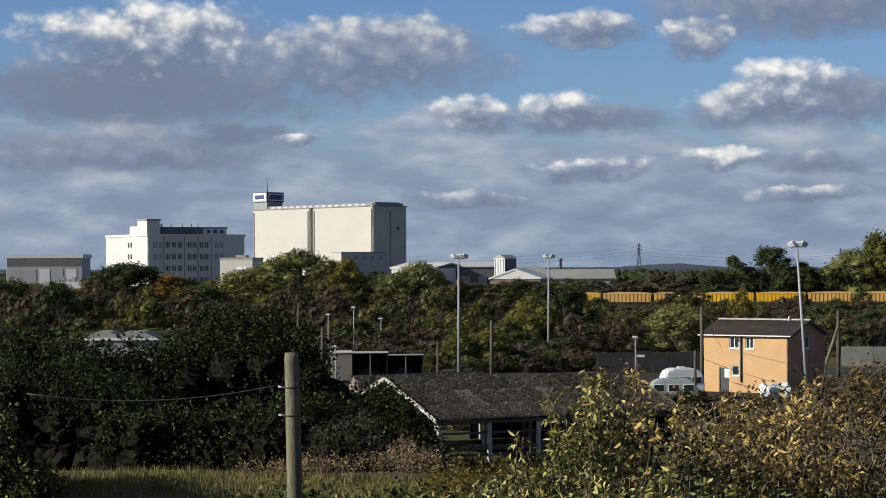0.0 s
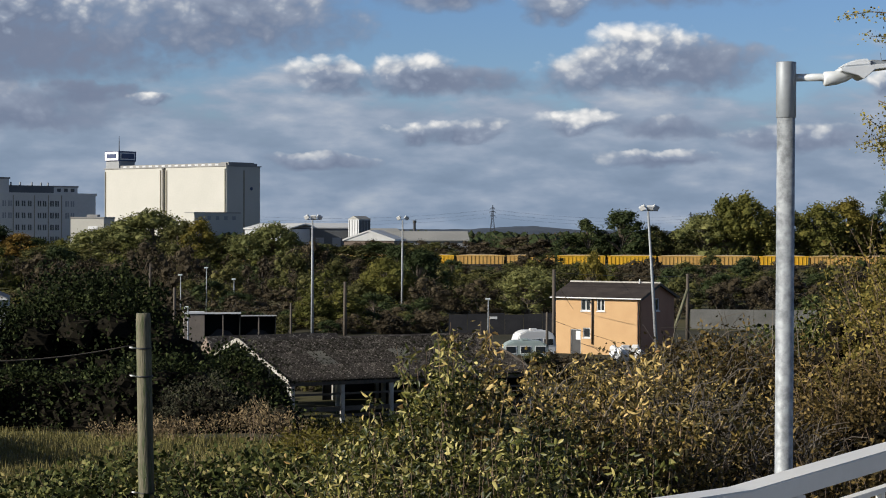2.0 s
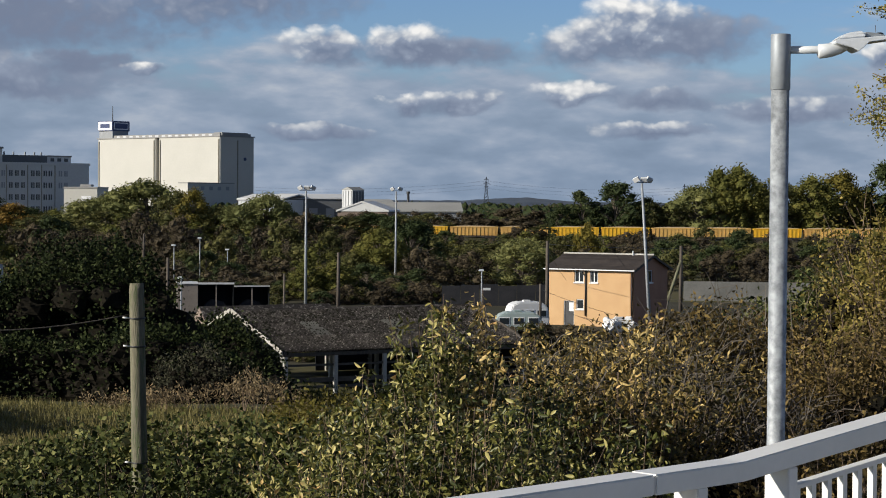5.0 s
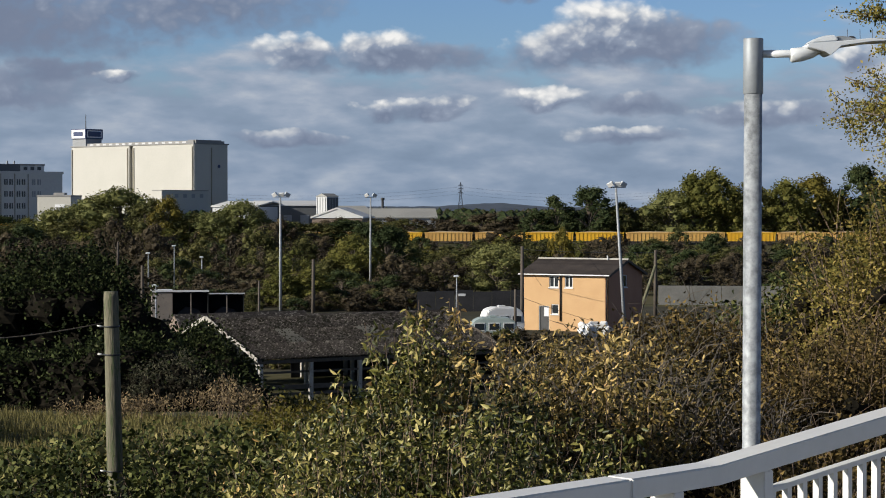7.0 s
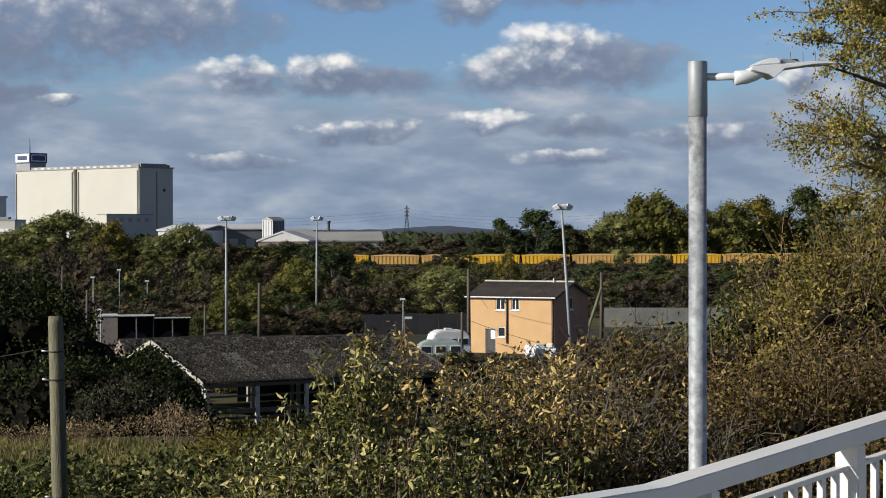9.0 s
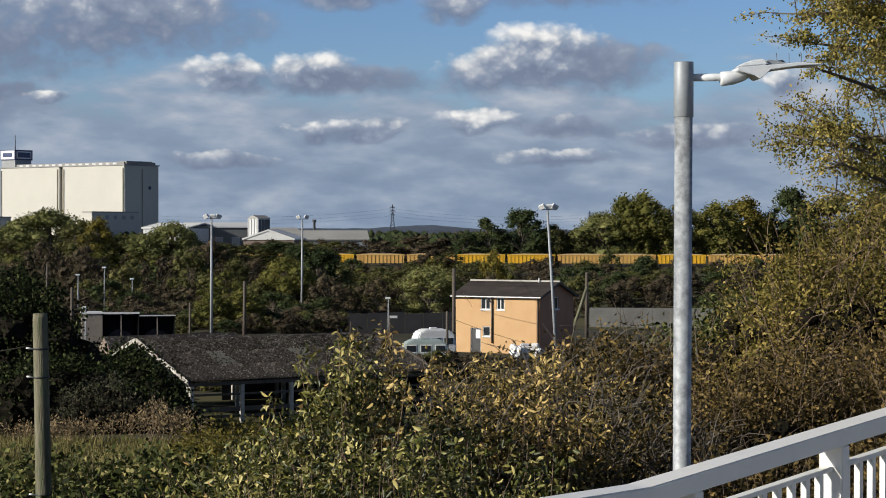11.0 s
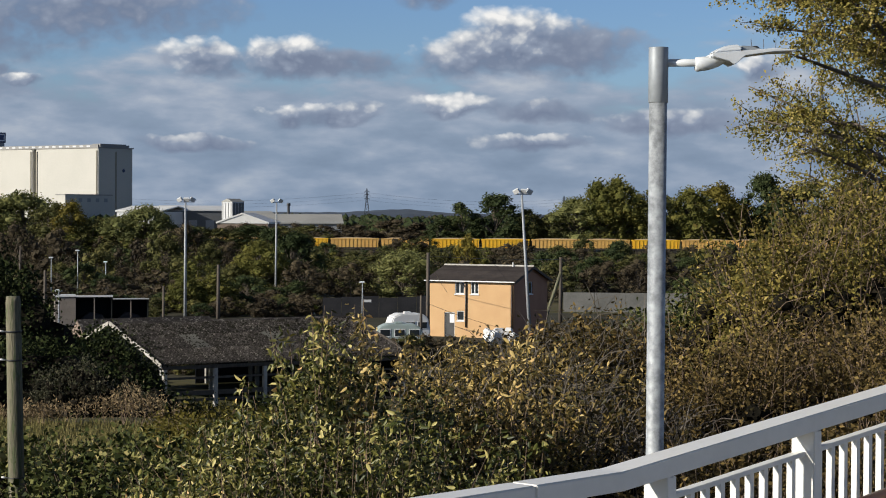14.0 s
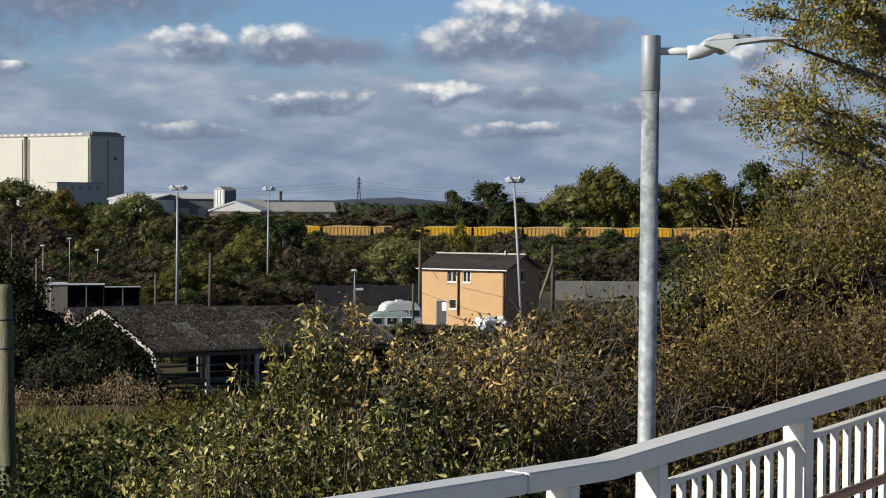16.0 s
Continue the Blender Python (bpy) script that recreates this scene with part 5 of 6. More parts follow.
wag_y = wagon(wagon_yellow, "bright yellow ballast wagon heaped with stone")
wag_f = wagon(wagon_faded, "faded orange ballast wagon heaped with stone")
pitch_w = 12.85
rail_turn = -1.0
rail_dir = Vector((math.cos(radians(rail_turn)), math.sin(radians(rail_turn)), 0))
origin = Vector((39.971, 500, 0.62))
order = "FYFFYFFYYFFYFFFYFFYF"
for i, k in enumerate(order):
    p = origin + rail_dir * pitch_w * (i - 8)
    copy_thing(wag_y if k == "Y" else wag_f, Matrix.Translation(p) @ pose(0, 0, 0, 0, 0, rail_turn))
for o in (wag_y, wag_f):
    for c in [*o.children_recursive, o]:
        bpy.data.objects.remove(c)
trk = thing("railway_track", Matrix.Translation(origin - Vector((0, 0, 0.0))) @ pose(0, 0, 0, 0, 0, rail_turn), "railway track on a low bank", "track", "", "structure")
for yy in (-0.75, 0.75):
    part("rail", Shape().box(-160, 160, yy - 0.04, yy + 0.04, -0.15, 0.0), underframe, trk)
part("ballast_bed", Shape().box(-160, 160, -2.2, 2.2, -0.6, -0.152), yard_grey, trk)


# ---- plants ----
def profile_at(profile, x):
    for (xa, za), (xb, zb) in zip(profile, profile[1:]):
        if xa <= x <= xb:
            return za + (zb - za) * (x - xa) / (xb - xa)
    return profile[-1][1]


def thicket(name, profile, y, depth, mat, shoots, per, leaf, radius, label, category, seed, slim=0.42, sag=0.85, uneven=0.16, stem=0.009, stem_mat=None, up=0.2, low=0.12, lay=0.35, fine_leaf=False, core=0.0, spray=10, loose=1.5, twigs=0):
    """A shrub or thicket of leafy shoots whose tops follow a line of (x, height above the eye's level); leaves sit in sprays along each shoot."""
    rng = np.random.default_rng(seed)
    x0, x1 = profile[0][0], profile[-1][0]
    mid = (x0 + x1) / 2
    ob = thing(name, pose(mid, y + depth / 2, ground_height(mid, y + depth / 2) - 0.1), label, category)
    inv = ob.matrix_world.inverted()
    stems = Shape()
    pts, cc, cr = [], [], []
    for i in range(shoots):
        yy = y + depth * rng.random() ** 1.3
        k = yy / y
        x = x0 + (x1 - x0) * rng.random()
        g = ground_height(x * k, yy)
        top = EYE[2] + profile_at(profile, x) * k
        h = (top - g) * (1 - uneven * abs(rng.normal()))
        if h < 0.25:
            continue
        bx = x * k + rng.normal() * 0.18 * h * sag
        lean_ = rng.normal(size=2) * 0.10 * h * sag
        a, m_, e = Vector((bx, yy, g)), Vector((x * k - lean_[0] * 0.4, yy, g + h * 0.55)), Vector((x * k + lean_[0], yy + lean_[1], g + h))
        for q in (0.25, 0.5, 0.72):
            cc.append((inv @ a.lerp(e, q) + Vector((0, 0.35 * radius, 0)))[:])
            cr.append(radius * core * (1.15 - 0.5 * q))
        stems.tube([inv @ a, inv @ m_, inv @ e], [stem * 1.6, stem, stem * 0.35], 4, False)
        for w in range(twigs):
            b = m_.lerp(e, rng.random() * 0.95)
            d = Vector((rng.normal(), rng.normal() * 0.5 - 0.2, 0.5 + 0.5 * rng.random())).normalized() * radius * (1.2 + 1.6 * rng.random())
            c = b + d
            stems.tube([inv @ b, inv @ (b.lerp(c, 0.5) + Vector((0, 0, 0.15 * d.length))), inv @ c], [stem * 0.7, stem * 0.5, stem * 0.2], 3, False)
        ns = max(1, per // spray)
        u = low + (1 - low) * rng.random(ns) ** 0.85
        c = np.where(u[:, None] < 0.55, np.array(a) + (np.array(m_) - np.array(a)) * (u[:, None] / 0.55), np.array(m_) + (np.array(e) - np.array(m_)) * ((u[:, None] - 0.55) / 0.45))
        r = radius * (1.12 - 0.75 * u ** 3) * (0.6 + 0.8 * rng.random(ns))
        c = c + rng.normal(size=(ns, 3)) * 0.62 * r[:, None] * np.array((1, 1, 0.8))
        pts.append(np.repeat(c, spray, 0) + rng.normal(size=(ns * spray, 3)) * leaf * loose * np.array((0.75, 0.75, 0.9)))
    pts = np.concatenate(pts)
    pts = pts - np.array(ob.location)
    tagged(part("stem_growth", stems, stem_mat or twig_brown, ob), kind="stuff")
    # near-black lumps stand for the shade between the sprays
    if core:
        tagged(part("inner_growth", lumps(rng, cc, cr, 1.0).mesh("inner_growth", gap_shade), None, ob), kind="stuff")
    part("foliage", leaf_mesh("foliage", pts, leaf, mat, rng, slim, up, lay, fine_leaf=fine_leaf), mat, ob)
    return ob


def line(y, *pairs):
    """Tops given as bearing (thousandths) and drop (thousandths) of the distance y."""
    return [(b * y / 1000, -d * y / 1000) for b, d in pairs]


# close shrubs below the ramp
thicket("shrub", line(16, (-80.5, 125.5), (-72.0, 112.0), (-62.0, 106.0), (-50.0, 104.0), (-40.0, 103.0), (-33.0, 96.0), (-28.0, 82.0), (-24.0, 69.0), (-18.0, 61.0), (-12.0, 65.0), (-4.0, 73.0), (2.0, 75.0), (9.0, 75.0), (13.0, 92.0), (27.0, 94.0), (45.0, 93.0)),
        16, 1.5, L_SHRUB, 230, 270, 0.057, 0.17, "leafy green shrub with yellowing autumn leaves", "shrub", 11, core=0.8, slim=0.36, fine_leaf=True, uneven=0.10, up=-0.7, sag=0.45, stem=0.006, spray=9, loose=1.2)
thicket("shrub", line(13.5, (-90.6, 131.3), (-64.6, 118.3), (-41.6, 106.8), (-6.9, 99.6), (27.7, 105.3), (62.3, 108.0), (94.1, 118.0)),
        13.5, 1.6, L_SHRUB, 170, 240, 0.053, 0.18, "low green shrub with pale leaves beside the ramp", "shrub", 12, core=0.8, slim=0.36, fine_leaf=True, uneven=0.10, up=-0.6, spray=9, loose=1.3, stem=0.006)
thicket("autumn_bush", line(21, (15.0, 106.0), (25.0, 99.0), (31.0, 96.0), (35.5, 80.0), (42.1, 70.0), (58.0, 64.0), (76.8, 67.0), (97.0, 66.0), (117.2, 70.0), (146.0, 80.0)),
        21, 3.2, L_BROWN, 250, 220, 0.066, 0.22, "browning bush with curled autumn leaves", "bush", 13, core=0.75, slim=0.36, fine_leaf=True, uneven=0.13, up=-0.5, stem=0.010, spray=8, loose=1.2, twigs=2, stem_mat=grey_twig)
thicket("autumn_bush", line(17, (27.7, 105.3), (50.8, 89.5), (85.4, 88.6), (110.0, 93.5)),
        17, 2.4, L_BROWN, 190, 230, 0.060, 0.19, "yellow and brown leaved bush below the lamp column", "bush", 14, core=0.75, slim=0.36, fine_leaf=True, uneven=0.12, up=-0.5, stem=0.009, spray=8, loose=1.3)
thicket("hawthorn", line(19, (88.0, 84.0), (104.0, 79.0), (120.1, 80.0), (140.0, 86.0), (157.6, 93.8), (183.5, 96.0)),
        19, 2.4, L_TWIG, 130, 100, 0.060, 0.22, "half-bare hawthorn with arching grey twigs", "bush", 75, core=0.7, slim=0.4, uneven=0.14, up=-0.1, stem=0.011, spray=7, loose=1.8, twigs=4, stem_mat=grey_twig)
thicket("hawthorn", line(30, (72.0, 68.0), (84.0, 62.0), (94.1, 58.9), (111.4, 55.8), (124.4, 48.3), (137.4, 53.5), (157.6, 57.0), (183.5, 53.5)),
        30, 3.5, L_TWIG, 150, 150, 0.085, 0.36, "twiggy brown hawthorn with few leaves", "bush", 15, uneven=0.14, stem=0.012, core=0.45, spray=8, loose=1.8, twigs=3, stem_mat=grey_twig)
thicket("elder_bush", line(44, (114.3, 69.3), (131.6, 63.5), (146.0, 57.7), (163.3, 46.7), (176.3, 36.6), (196.5, 43.8), (218.2, 41.0)),
        44, 5.0, L_BRAMBLE, 150, 200, 0.13, 0.5, "dark green elder with pale flower stalks", "bush", 16, uneven=0.13, stem=0.025, core=0.55, spray=9, loose=1.7)
thicket("sallow", line(27, (186.0, 54.0), (194.0, 32.0), (201.0, 19.0), (208.0, 6.0), (222.0, -6.0), (240.0, -14.0), (261.5, -19.0), (281.7, -22.0), (307.6, -24.0)),
        27, 4.0, L_GOLD, 260, 330, 0.066, 0.42, "golden brown sallow thicket beside the ramp", "bush", 17, uneven=0.13, stem=0.010, core=0.42, spray=12, loose=2.0, twigs=1)
thicket("autumn_bush", line(23, (146.0, 90.9), (166.2, 79.4), (183.5, 67.8), (206.6, 56.3), (235.5, 50.5), (264.4, 47.6), (307.6, 44.7)),
        23, 3.0, L_TWIG, 240, 330, 0.056, 0.34, "dense small-leaved brown bush behind the parapet", "bush", 34, uneven=0.14, core=0.5, spray=10, loose=2.0, twigs=1, stem=0.008)
thicket("autumn_bush", line(16.5, (134.5, 125.5), (172.0, 114.0), (206.6, 105.3), (247.0, 93.8), (281.7, 82.3), (307.6, 79.4)),
        16.5, 2.4, L_TWIG, 130, 190, 0.062, 0.27, "low reddish brown scrub behind the parapet bars", "bush", 19, uneven=0.14, core=0.5, spray=9, loose=1.8, twigs=1, stem=0.007)

for pr, ns, sd in ((line(15.6, (-28.5, 63.0), (-24.2, 54.0), (-19.0, 46.0), (-12.1, 51.0), (-8.5, 56.0)), 13, 71), (line(15.8, (3.5, 43.0), (6.2, 40.0), (9.8, 44.5)), 6, 72), (line(15.9, (-53.0, 80.0), (-50.5, 79.0)), 2, 73), (line(17, (40.0, 60.0), (42.5, 59.0)), 3, 74), (line(17, (62.0, 60.0), (85.4, 59.4)), 4, 76)):
    thicket("shrub_shoot", pr, 15.7 if sd < 74 else 17, 0.3, L_SHRUB if sd in (71, 73) else L_BROWN, ns, 130, 0.058, 0.09, "tall leafy shoot rising above the shrub", "shrub", sd, slim=0.36, fine_leaf=True, uneven=0.05, up=-0.7, low=0.5, stem=0.006, sag=0.4, spray=6, loose=0.9)
# bank on the other side of the post
thicket("bramble", line(25, (-335.9, 140.0), (-298.4, 129.9), (-255.1, 138.5), (-226.3, 129.9), (-206.1, 125.0), (-183.0, 119.8), (-161.3, 114.6), (-131.0, 112.6), (-102.2, 115.4), (-76.2, 114.0), (-41.6, 111.7)),
        25, 5.0, L_BRAMBLE, 330, 170, 0.075, 0.30, "dense green bramble patch on the bank", "bramble", 21, core=0.5, slim=0.6, sag=1.2, uneven=0.14, up=0.1, stem=0.007)
thicket("bramble", line(19.5, (-335.9, 142.9), (-284.0, 140.0), (-255.1, 148.6), (-211.8, 140.0), (-177.2, 134.2), (-139.7, 131.3), (-105.1, 125.5), (-64.6, 122.7)),
        19.5, 3.0, L_BRAMBLE, 170, 170, 0.065, 0.26, "low bramble with paler leaves near the ramp", "bramble", 22, core=0.5, slim=0.6, sag=1.2, uneven=0.12, up=0.1, stem=0.006)
# few leaves low down, so the near-black lumps make a shaded hollow
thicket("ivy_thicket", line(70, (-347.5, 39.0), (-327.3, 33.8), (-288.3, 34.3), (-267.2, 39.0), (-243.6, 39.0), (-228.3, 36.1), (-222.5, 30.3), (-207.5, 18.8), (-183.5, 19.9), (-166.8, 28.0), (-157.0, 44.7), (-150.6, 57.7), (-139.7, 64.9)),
        70, 9.0, L_IVY, 260, 270, 0.13, 0.85, "tall dark ivy-covered thicket at the bank's foot", "thicket", 23, slim=0.6, uneven=0.10, core=0.95, stem=0.012, stem_mat=gap_shade, low=0.46)
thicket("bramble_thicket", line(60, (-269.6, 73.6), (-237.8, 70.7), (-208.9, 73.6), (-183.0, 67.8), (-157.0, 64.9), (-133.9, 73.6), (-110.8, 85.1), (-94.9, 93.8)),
        60, 5.0, L_IVY, 170, 230, 0.11, 0.55, "dark bramble thicket behind the grass", "thicket", 24, slim=0.6, core=0.95, uneven=0.18, stem=0.012, stem_mat=gap_shade, low=0.25)
thicket("bramble_thicket", line(39, (-347.5, 64.9), (-335.0, 60.0), (-325.0, 76.0), (-314.0, 100.0), (-300.0, 114.0)),
        39, 5.0, L_BRAMBLE, 90, 200, 0.085, 0.40, "dark tangled bramble on the edge of the bank", "thicket", 29, slim=0.6, core=0.7, uneven=0.14, stem=0.012, stem_mat=gap_shade)
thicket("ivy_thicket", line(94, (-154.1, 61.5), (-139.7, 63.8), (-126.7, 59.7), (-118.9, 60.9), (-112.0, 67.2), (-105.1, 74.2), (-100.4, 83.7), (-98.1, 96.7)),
        94, 5.0, L_IVY, 70, 240, 0.15, 0.8, "dark ivy growing against the shed's gable", "thicket", 30, slim=0.6, core=0.9, uneven=0.08, stem=0.02, stem_mat=gap_shade, low=0.3)
thicket("old_mans_beard", line(66, (-347.5, 44.7), (-312.8, 39.0), (-284.0, 40.4), (-263.8, 50.5), (-243.6, 56.3)),
        66, 3.0, L_DARK, 70, 150, 0.11, 0.5, "grey-green climber over the thicket", "thicket", 25, uneven=0.14, stem=0.012, stem_mat=gap_shade, low=0.6, core=0.7)
thicket("buddleia", line(56, (-168.5, 90.9), (-151.2, 79.4), (-133.9, 71.3), (-120.9, 82.3), (-110.8, 86.6), (-99.3, 96.7), (-87.7, 99.6)),
        56, 2.5, L_BUD, 40, 100, 0.085, 0.15, "grey buddleia with dead flower spikes", "buddleia", 26, slim=0.3, uneven=0.2, stem=0.010, up=0.8, low=0.45, core=0.9, stem_mat=gap_shade)
thicket("willowherb", line(46, (-208.9, 103.9), (-183.0, 101.0), (-145.5, 98.1), (-128.1, 96.7), (-107.9, 86.6), (-99.3, 93.8), (-84.8, 101.0)),
        46, 2.5, L_SEED, 60, 70, 0.075, 0.11, "dry brown willowherb stalks in the grass", "tall weeds", 27, slim=0.3, uneven=0.2, stem=0.008, up=0.9, low=0.3)
thicket("nettle_patch", line(97, (-99.3, 98.1), (-82.0, 96.7), (-64.6, 98.4), (-41.6, 96.7), (-18.5, 93.8), (4.6, 90.9)),
        97, 5.0, L_BRAMBLE, 90, 110, 0.13, 0.4, "rough nettles in front of the open shed", "weeds", 32, uneven=0.25, stem=0.01)
thicket("goldenrod", line(34, (-104.0, 106.8), (-82.0, 100.0), (-64.6, 99.5), (-50.0, 101.0), (-38.0, 103.0), (-22.0, 106.0)),
        34, 3.0, L_AMBER, 130, 120, 0.07, 0.17, "yellowing weeds beside the bramble", "tall weeds", 28, uneven=0.2, stem=0.006, up=0.5, low=0.3)

# dry grass on the bank
rng = np.random.default_rng(31)
ng = 42000
gy_ = 28 + 20 * rng.random(ng)
gx_ = (rng.random(ng) * 1000 - 420 - 784) / 3465 * gy_
gz_ = np.array([ground_height(x, y) for x, y in zip(gx_, gy_)])
hgt = (0.07 + 0.20 * rng.random(ng) ** 2)
gv = np.empty((ng, 3, 3))
ang = rng.random(ng) * math.pi
wd = 0.012
gv[:, 0] = np.stack([gx_ - wd * np.cos(ang), gy_ - wd * np.sin(ang), gz_ - 0.02], 1)
gv[:, 1] = np.stack([gx_ + wd * np.cos(ang), gy_ + wd * np.sin(ang), gz_ - 0.02], 1)
gv[:, 2] = np.stack([gx_ + rng.normal(size=ng) * 0.3 * hgt, gy_ + rng.normal(size=ng) * 0.3 * hgt, gz_ + hgt], 1)
gm = bpy.data.meshes.new("grass")
gm.from_pydata(gv.reshape(-1, 3).tolist(), [], np.arange(3 * ng).reshape(-1, 3).tolist())
gm.materials.append(L_GRASS)
tagged(new("grass", gm), "dry yellow-green grass on the bank", "grass", "", "stuff")


# the tall tree beside the ramp
def ramp_tree():
    r = np.random.default_rng(41)
    ob = thing("ash_tree", pose(8.797, 30, 6.2), "tall tree with sparse yellow-green autumn leaves", "tree")
    o = ob.location.copy()
    part("trunk", Shape().tube([(0, 0, -0.3), (0.1, 0, 2.5), (-0.1, 0.1, 5.5), (0.1, 0, 9.0)], [0.26, 0.2, 0.15, 0.05], 10), bark, ob, smooth=True)
    pts, twigs = [], Shape()
    n_limb = 27
    for i in range(n_limb):
        z0 = 4.5 + 4.3 * (i / n_limb)
        th = math.pi + r.normal() * 0.9
        ln = (2.75 - 0.9 * abs(i / n_limb - 0.35)) * (0.7 + 0.45 * r.random())
        a = Vector((0, 0, z0))
        d = Vector((math.cos(th), math.sin(th) * 0.8, 0.30 + 0.25 * r.random())).normalized()
        e = a + d * ln - Vector((0, 0, 0.10 * ln))
        mid = (a + e) / 2 + Vector((0, 0.15 * r.normal(), (0.10 + 0.12 * r.normal()) * ln))
        part("limb", Shape().tube([a, a.lerp(mid, 0.6), mid, mid.lerp(e, 0.55), e], [0.062, 0.046, 0.034, 0.022, 0.009], 6), bark, ob, smooth=True)
        for k in range(17):
            u = 0.25 + 0.75 * r.random()
            b = a.lerp(mid, u * 2) if u < 0.5 else mid.lerp(e, min(1, (u - 0.5) * 2))
            f = b + Vector(r.normal(size=3)) * 0.34 + Vector((-0.12, 0, 0.05))
            twigs.tube([b, (b + f) / 2 + Vector((0, 0, 0.04)), f], [0.013, 0.009, 0.004], 3, False)
            m = int(70 + 70 * r.random())
            t_ = r.random((m, 1)) * 0.9 + 0.2
            pts.append(np.array(b) + (np.array(f) - np.array(b)) * t_ + r.normal(size=(m, 3)) * np.array((0.075, 0.09, 0.05)))
    tagged(part("twig_growth", twigs, bark, ob), kind="stuff")
    part("crown", leaf_mesh("crown", np.concatenate(pts), 0.049, L_ASH, r, 0.55, -0.3), L_ASH, ob)


ramp_tree()

# ---- trees and scrub farther off: kinds built once, then copied ----
rk = np.random.default_rng(51)
KINDS = {
    "olive": build_tree("tree", rk, 10, 5.2, L_OLIVE, 6500, 0.27, "rounded olive green autumn tree", "tree", 56, 0.03, csize=0.22),
    "willow": build_tree("willow", rk, 10, 5.4, L_WILLOW, 8000, 0.24, "broad grey-green willow in full leaf", "tree", 64, 0.0, csize=0.20),
    "lime": build_tree("tree", rk, 10, 5.0, L_LIME, 6500, 0.27, "yellow-green tree turning in autumn", "tree", 56, 0.03, csize=0.22),
    "dark": build_tree("tree", rk, 10, 4.8, L_DARK, 6500, 0.27, "dark green leafy roadside tree", "tree", 56, 0.03, csize=0.22),
    "rust": build_tree("tree", rk, 10, 5.0, L_RUST, 6500, 0.27, "rust orange tree in autumn", "tree", 56, 0.03, csize=0.22),
    "gold": build_tree("tree", rk, 10, 5.0, L_AMBER, 6500, 0.27, "golden yellow tree in autumn", "tree", 56, 0.05, csize=0.22),
    "brown": build_tree("tree", rk, 10, 5.0, L_SCRUB, 6000, 0.26, "brown half-bare hedgerow tree", "tree", 56, 0.03, csize=0.22),
    "pine": build_tree("pine", rk, 10, 3.6, L_DARK, 5000, 0.30, "dark ragged pine by the railway", "tree", 24, 0.15, csize=0.24),
}
SCRUB = [
    build_tree("bush", rk, 5, 3.6, L_SCRUB, 2700, 0.185, "brown nearly leafless scrub bush", "bush", 34, -0.05, 0.012, 0.21),
    build_tree("bush", rk, 5, 3.8, L_OLIVE, 2700, 0.185, "rounded olive green scrub bush", "bush", 34, -0.05, 0.012, 0.21),
    build_tree("bush", rk, 5, 3.4, L_DARK, 2700, 0.185, "dense dark green scrub bush", "bush", 34, -0.05, 0.012, 0.21),
    build_tree("bush", rk, 5, 3.6, L_SCRUB, 2700, 0.175, "tangled grey-brown bramble scrub bush", "bush", 34, -0.05, 0.012, 0.21),
    build_tree("bush", rk, 5, 3.4, L_LIME, 2700, 0.185, "small yellow-green autumn scrub bush", "bush", 34, -0.05, 0.012, 0.21),
]


def grow(kind, b, d, width, y):
    """A tree at bearing b, its top at drop d (both thousandths of y) and width in thousandths."""
    src = KINDS[kind]
    x = b * y / 1000
    g = ground_height(x, y)
    top = EYE[2] - d * y / 1000
    stand(src, x, y, g - 0.1, rk.random() * 360, (width * y / 1000) / 7.8, max(0.15, (top - g) / 9.6))


# behind the railway
for kind, b, d, w in (("dark", 47.3, 2.0, 23), ("pine", 58.0, -5.8, 26), ("dark", 75.3, -10.1, 34), ("olive", 90.6, -2.9, 22), ("olive", 102.7, 0.0, 20),
                      ("willow", 117.2, -9.2, 34), ("lime", 129.6, -17.9, 30), ("lime", 139.7, -19.6, 32), ("olive", 157.6, -13.6, 30), ("lime", 174.3, -14.4, 34)):
    grow(kind, b, d, w, 548)
for kind, b, d, w in (("gold", 189.3, -16.5, 36), ("olive", 201.4, -9.5, 22), ("dark", 214.7, -21.6, 36), ("olive", 235.5, -18.8, 40), ("dark", 261.5, -20.2, 44), ("olive", 287.4, -21.6, 44),
                      ("brown", 21.9, 3.2, 30), ("brown", 34.9, 4.6, 26), ("brown", 4.6, 6.1, 26), ("olive", 110.0, -3.8, 24)):
    grow(kind, b, d, w, 560)
# brown scrub trees before the halls
for i in range(9):
    grow("brown", -62.0 + 8.2 * i + 2 * rk.random(), 5.2 + 1.6 * rk.random(), 14 + 4 * rk.random(), 566)
# before the mill and silo
for kind, b, d, w in (("willow", -321.5, 9.5, 34), ("olive", -304.2, 6.6, 38), ("rust", -281.1, 9.5, 26), ("dark", -256.6, -3.8, 38), ("dark", -247.5, -2.0, 32), ("dark", -264.5, -1.6, 30), ("olive", -273.0, 2.0, 28), ("rust", -233.0, 2.6, 30), ("rust", -237.8, 3.8, 32), ("dark", -224.8, 4.9, 24),
                      ("lime", -210.4, 5.5, 34), ("willow", -193.9, -0.9, 36), ("willow", -178.6, -5.8, 30), ("willow", -165.1, -11.0, 42)):
    grow(kind, b, d, w, 430)
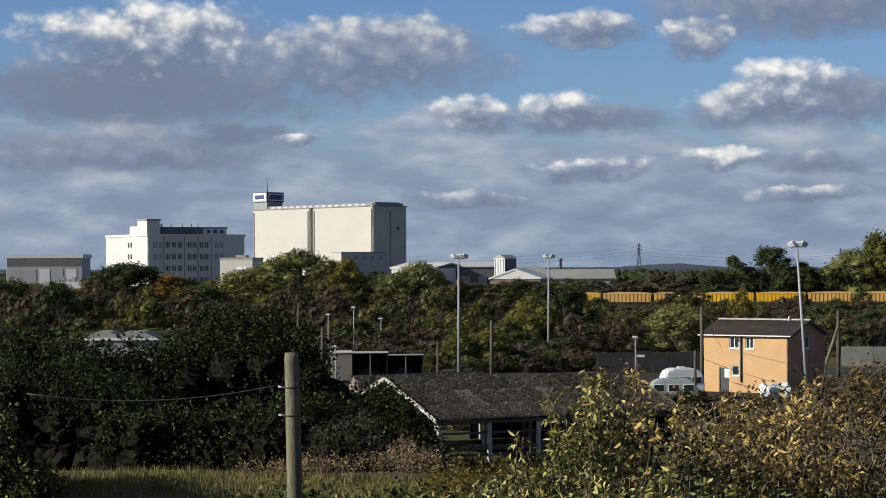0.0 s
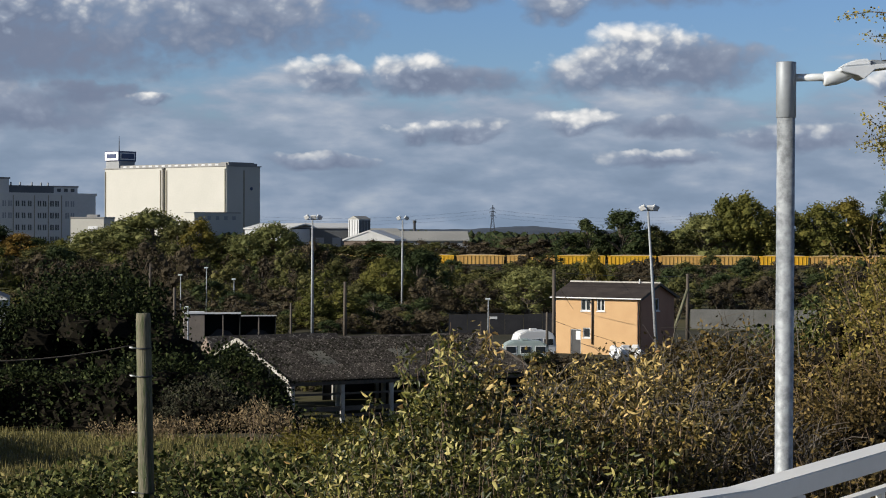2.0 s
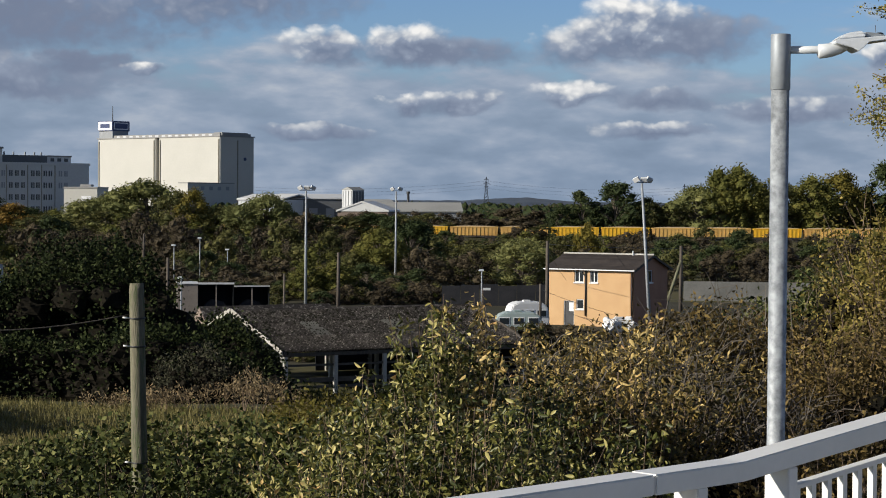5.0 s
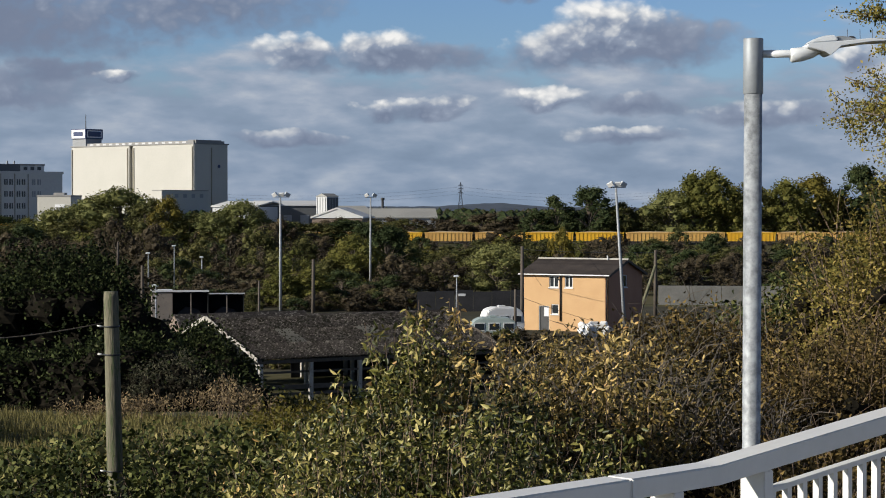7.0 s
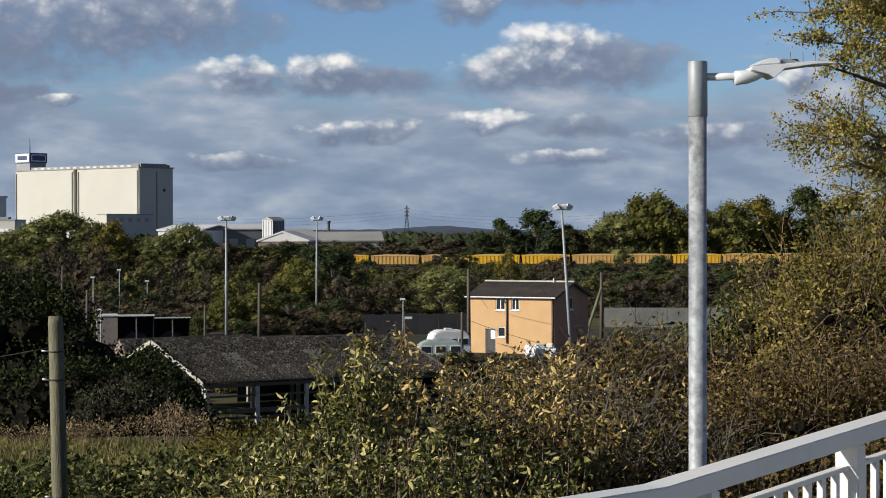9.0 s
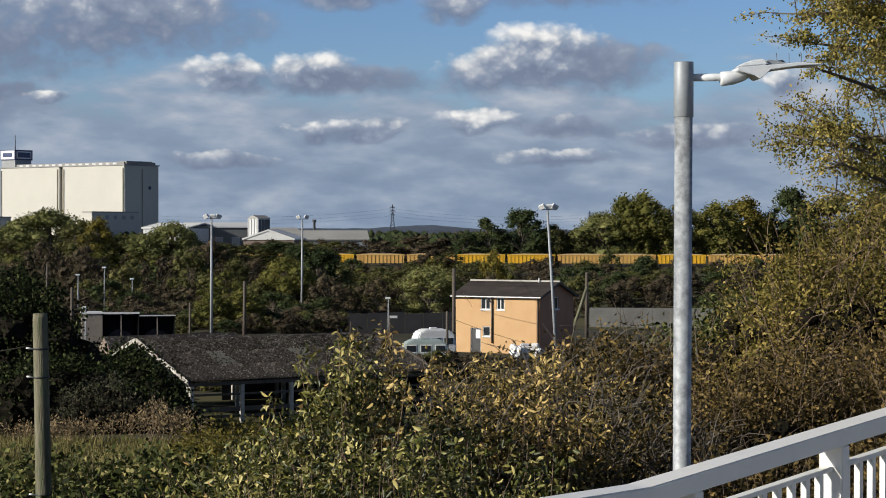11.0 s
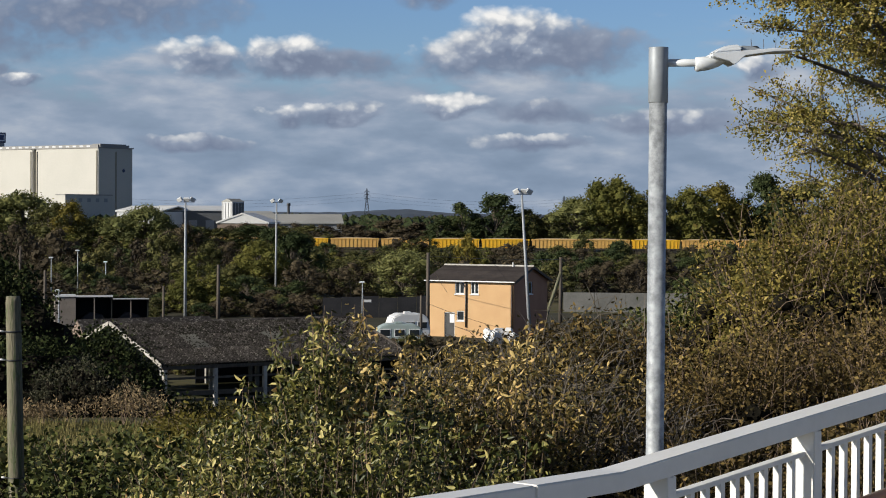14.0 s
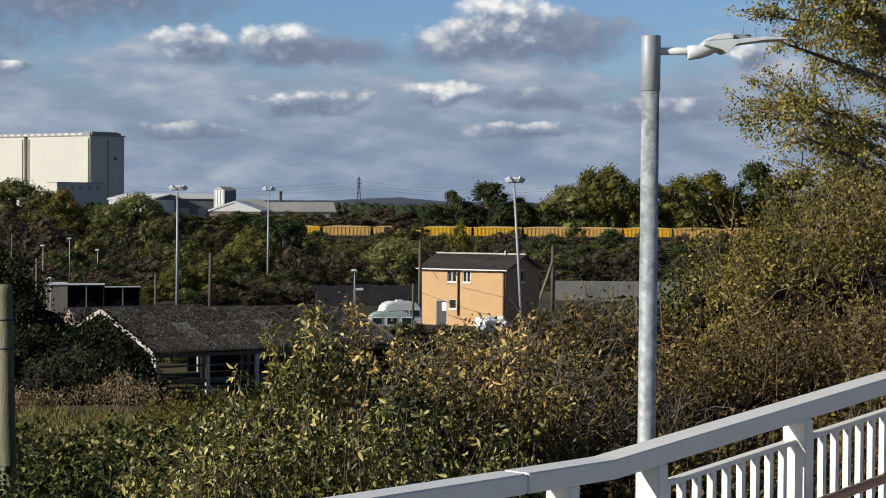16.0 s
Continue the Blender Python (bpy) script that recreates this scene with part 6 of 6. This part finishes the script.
for kind, b, d, w in (("olive", -150.6, -4.9, 26), ("gold", -142.0, -5.5, 22), ("olive", -129.6, 2.6, 26), ("willow", -115.2, 0.9, 30), ("willow", -103.6, -4.3, 28), ("willow", -94.9, 3.8, 24),
                      ("dark", -80.5, 7.8, 24), ("olive", -220.5, 7.8, 30), ("olive", -185.9, 5.8, 34), ("lime", -139.7, 5.8, 34)):
    grow(kind, b, d, w, 415)
# hedge before the railway
for kind, b, d, w in (("olive", -102.2, 9.5, 24), ("dark", -87.7, 10.7, 24), ("olive", -74.7, 7.2, 32), ("olive", -61.8, 7.8, 30), ("dark", -49.6, 6.6, 32), ("olive", -35.8, 6.6, 32), ("olive", -24.2, 10.1, 16),
                      ("olive", 36.9, 11.4, 18), ("brown", 30.0, 10.6, 20), ("brown", 24.0, 13.0, 14)):
    grow(kind, b, d, w, 455)
# middle ground
for kind, b, d, w in (("dark", -27.7, 10.7, 28), ("dark", -40.1, 7.8, 24), ("dark", -16.2, 19.3, 22)):
    grow(kind, b, d, w, 300)
for kind, b, d, w in (("lime", -44.4, 15.3, 26), ("lime", -88.3, 30.9, 22), ("lime", -76.2, 33.2, 22), ("gold", 60.0, 10.7, 14), ("olive", 19.0, 18.2, 34), ("olive", 1.7, 21.6, 26),
                      ("olive", 45.0, 17.3, 26), ("lime", 130.2, 21.6, 30), ("olive", 148.9, 20.5, 34), ("dark", 174.9, 21.6, 30), ("olive", -243.6, 30.3, 40), ("dark", -321.5, 26.0, 40)):
    grow(kind, b, d, w, 262 if d > 28 else 290)
for kind, b, d, w, y in (("lime", -82.0, 31.5, 22, 205), ("lime", -69.0, 30.9, 26, 206), ("lime", -43.9, 13.6, 30, 246), ("dark", -27.1, 10.1, 30, 252), ("willow", 27.7, 18.2, 34, 236)):
    grow(kind, b, d, w, y)
# scrub between the yard and the railway
rs2 = np.random.default_rng(61)
for y, lowz, highz, gap in ((211, 1.0, 1.9, 2.6), (226, 1.8, 2.8, 2.9), (244, 2.2, 4.2, 4.4), (268, 2.6, 4.6, 4.6), (296, 2.8, 4.8, 5.0), (330, 3.0, 4.8, 5.4), (372, 2.6, 4.6, 5.8), (420, 2.2, 4.4, 6.4), (462, 1.4, 3.2, 7.0)):
    x = -0.345 * y
    while x < 0.30 * y:
        clear = y < 230 and x > -0.015 * y
        if not clear:
            h = lowz + (highz * 1.2 - lowz) * rs2.random() ** 1.5
            if x < -0.08 * y and y > 290:
                h *= 1.5
            yy = y + rs2.uniform(-9, 9)
            pick = noise.noise((x * 0.035, yy * 0.02, 5.0)) + 0.22 * rs2.normal()
            k = 2 if pick < -0.38 else 0 if pick < -0.06 else 3 if pick < 0.16 else 1 if pick < 0.5 else 4
            stand(SCRUB[k], x + rs2.uniform(-1.2, 1.2), yy, -0.1, rs2.random() * 360, 0.42 + 0.50 * h / 4.8 + 0.25 * rs2.random() + y / 1500, h / 4.4)
        x += gap * (0.85 + 0.5 * rs2.random())
for i in range(26):
    b = -102.2 + (-12.7 - -102.2) * i / 26
    y = 196 + 20 * rs2.random()
    stand(SCRUB[(0, 1, 2, 3, 0, 3)[i % 6]], b * y / 1000, y, -0.1, rs2.random() * 360, 0.5 + 0.2 * rs2.random(), 0.32 + 0.16 * rs2.random())
for i in range(14):
    b = -102.2 + (-18.5 - -102.2) * i / 14
    y = 128 + 6 * rs2.random()
    stand(SCRUB[(1, 0, 3)[i % 3]], b * y / 1000, y, -0.1, rs2.random() * 360, 0.45, 0.26 + 0.1 * rs2.random())
# woods behind the works, and scrub closing the far side
for i in range(34):
    y = 520 + 60 * rs2.random() if i % 2 else 640 + 200 * rs2.random()
    x = (-0.36 + 0.50 * i / 34) * y
    kd = ("olive", "dark", "olive", "olive", "willow")[int(rs2.random() * 5)]
    if not (i % 2 and x > -10):
        stand(KINDS[kd], x, y, -0.1, rs2.random() * 360, 1.2 + 0.7 * rs2.random(), 0.62 + 0.25 * rs2.random())
# woods between the works and the hills
fw_rng = np.random.default_rng(77)
cs_, rs_ = [], []
for i in range(520):
    y = 820 + 1500 * fw_rng.random() ** 1.6
    x = (-0.36 + 0.62 * fw_rng.random()) * y
    for k in range(3):
        r0_ = 3.0 + 2.4 * fw_rng.random()
        cs_.append((x + fw_rng.normal() * 5, y + fw_rng.normal() * 4, r0_ * 0.7 + 1.5 * fw_rng.random()))
        rs_.append(r0_)
wood = thing("far_woods", pose(0, 0, 0), "dark belt of far woods before the hills", "woods", "", "stuff")
tagged(part("inner_growth", lumps(fw_rng, cs_, rs_, 0.9, 1).mesh("inner_growth", L_DARK), None, wood), kind="stuff")
tagged(part("foliage", leaf_mesh("foliage", clump_points(fw_rng, cs_, rs_, 40000, 6.0), 1.1, L_SCRUB, fw_rng, 0.5, 0.2, tiny=True), None, wood), kind="stuff")
# bushes round the yard
for b, y, w, h, k in ((-129.6, 128, 0.6, 0.4, 2), (-145.5, 120, 0.8, 0.6, 2), (186.4, 180, 1.1, 1.0, 1),
                      (-24.2, 132, 0.5, 0.3, 1), (15.0, 139, 0.55, 0.40, 1), (24.0, 138, 0.6, 0.42, 3), (32.0, 139, 0.6, 0.44, 1), (40.0, 141, 0.6, 0.43, 0), (50.8, 140, 0.7, 0.42, 3), (68.1, 136, 0.7, 0.40, 0), (105.6, 150, 0.8, 0.5, 3), (120.1, 148, 0.8, 0.55, 0)):
    stand(SCRUB[k], b * y / 1000, y, ground_height(b * y / 1000, y) - 0.1, b * 7, w, h)
for o in [*KINDS.values(), *SCRUB]:
    for c in [*o.children_recursive, o]:
        bpy.data.objects.remove(c)
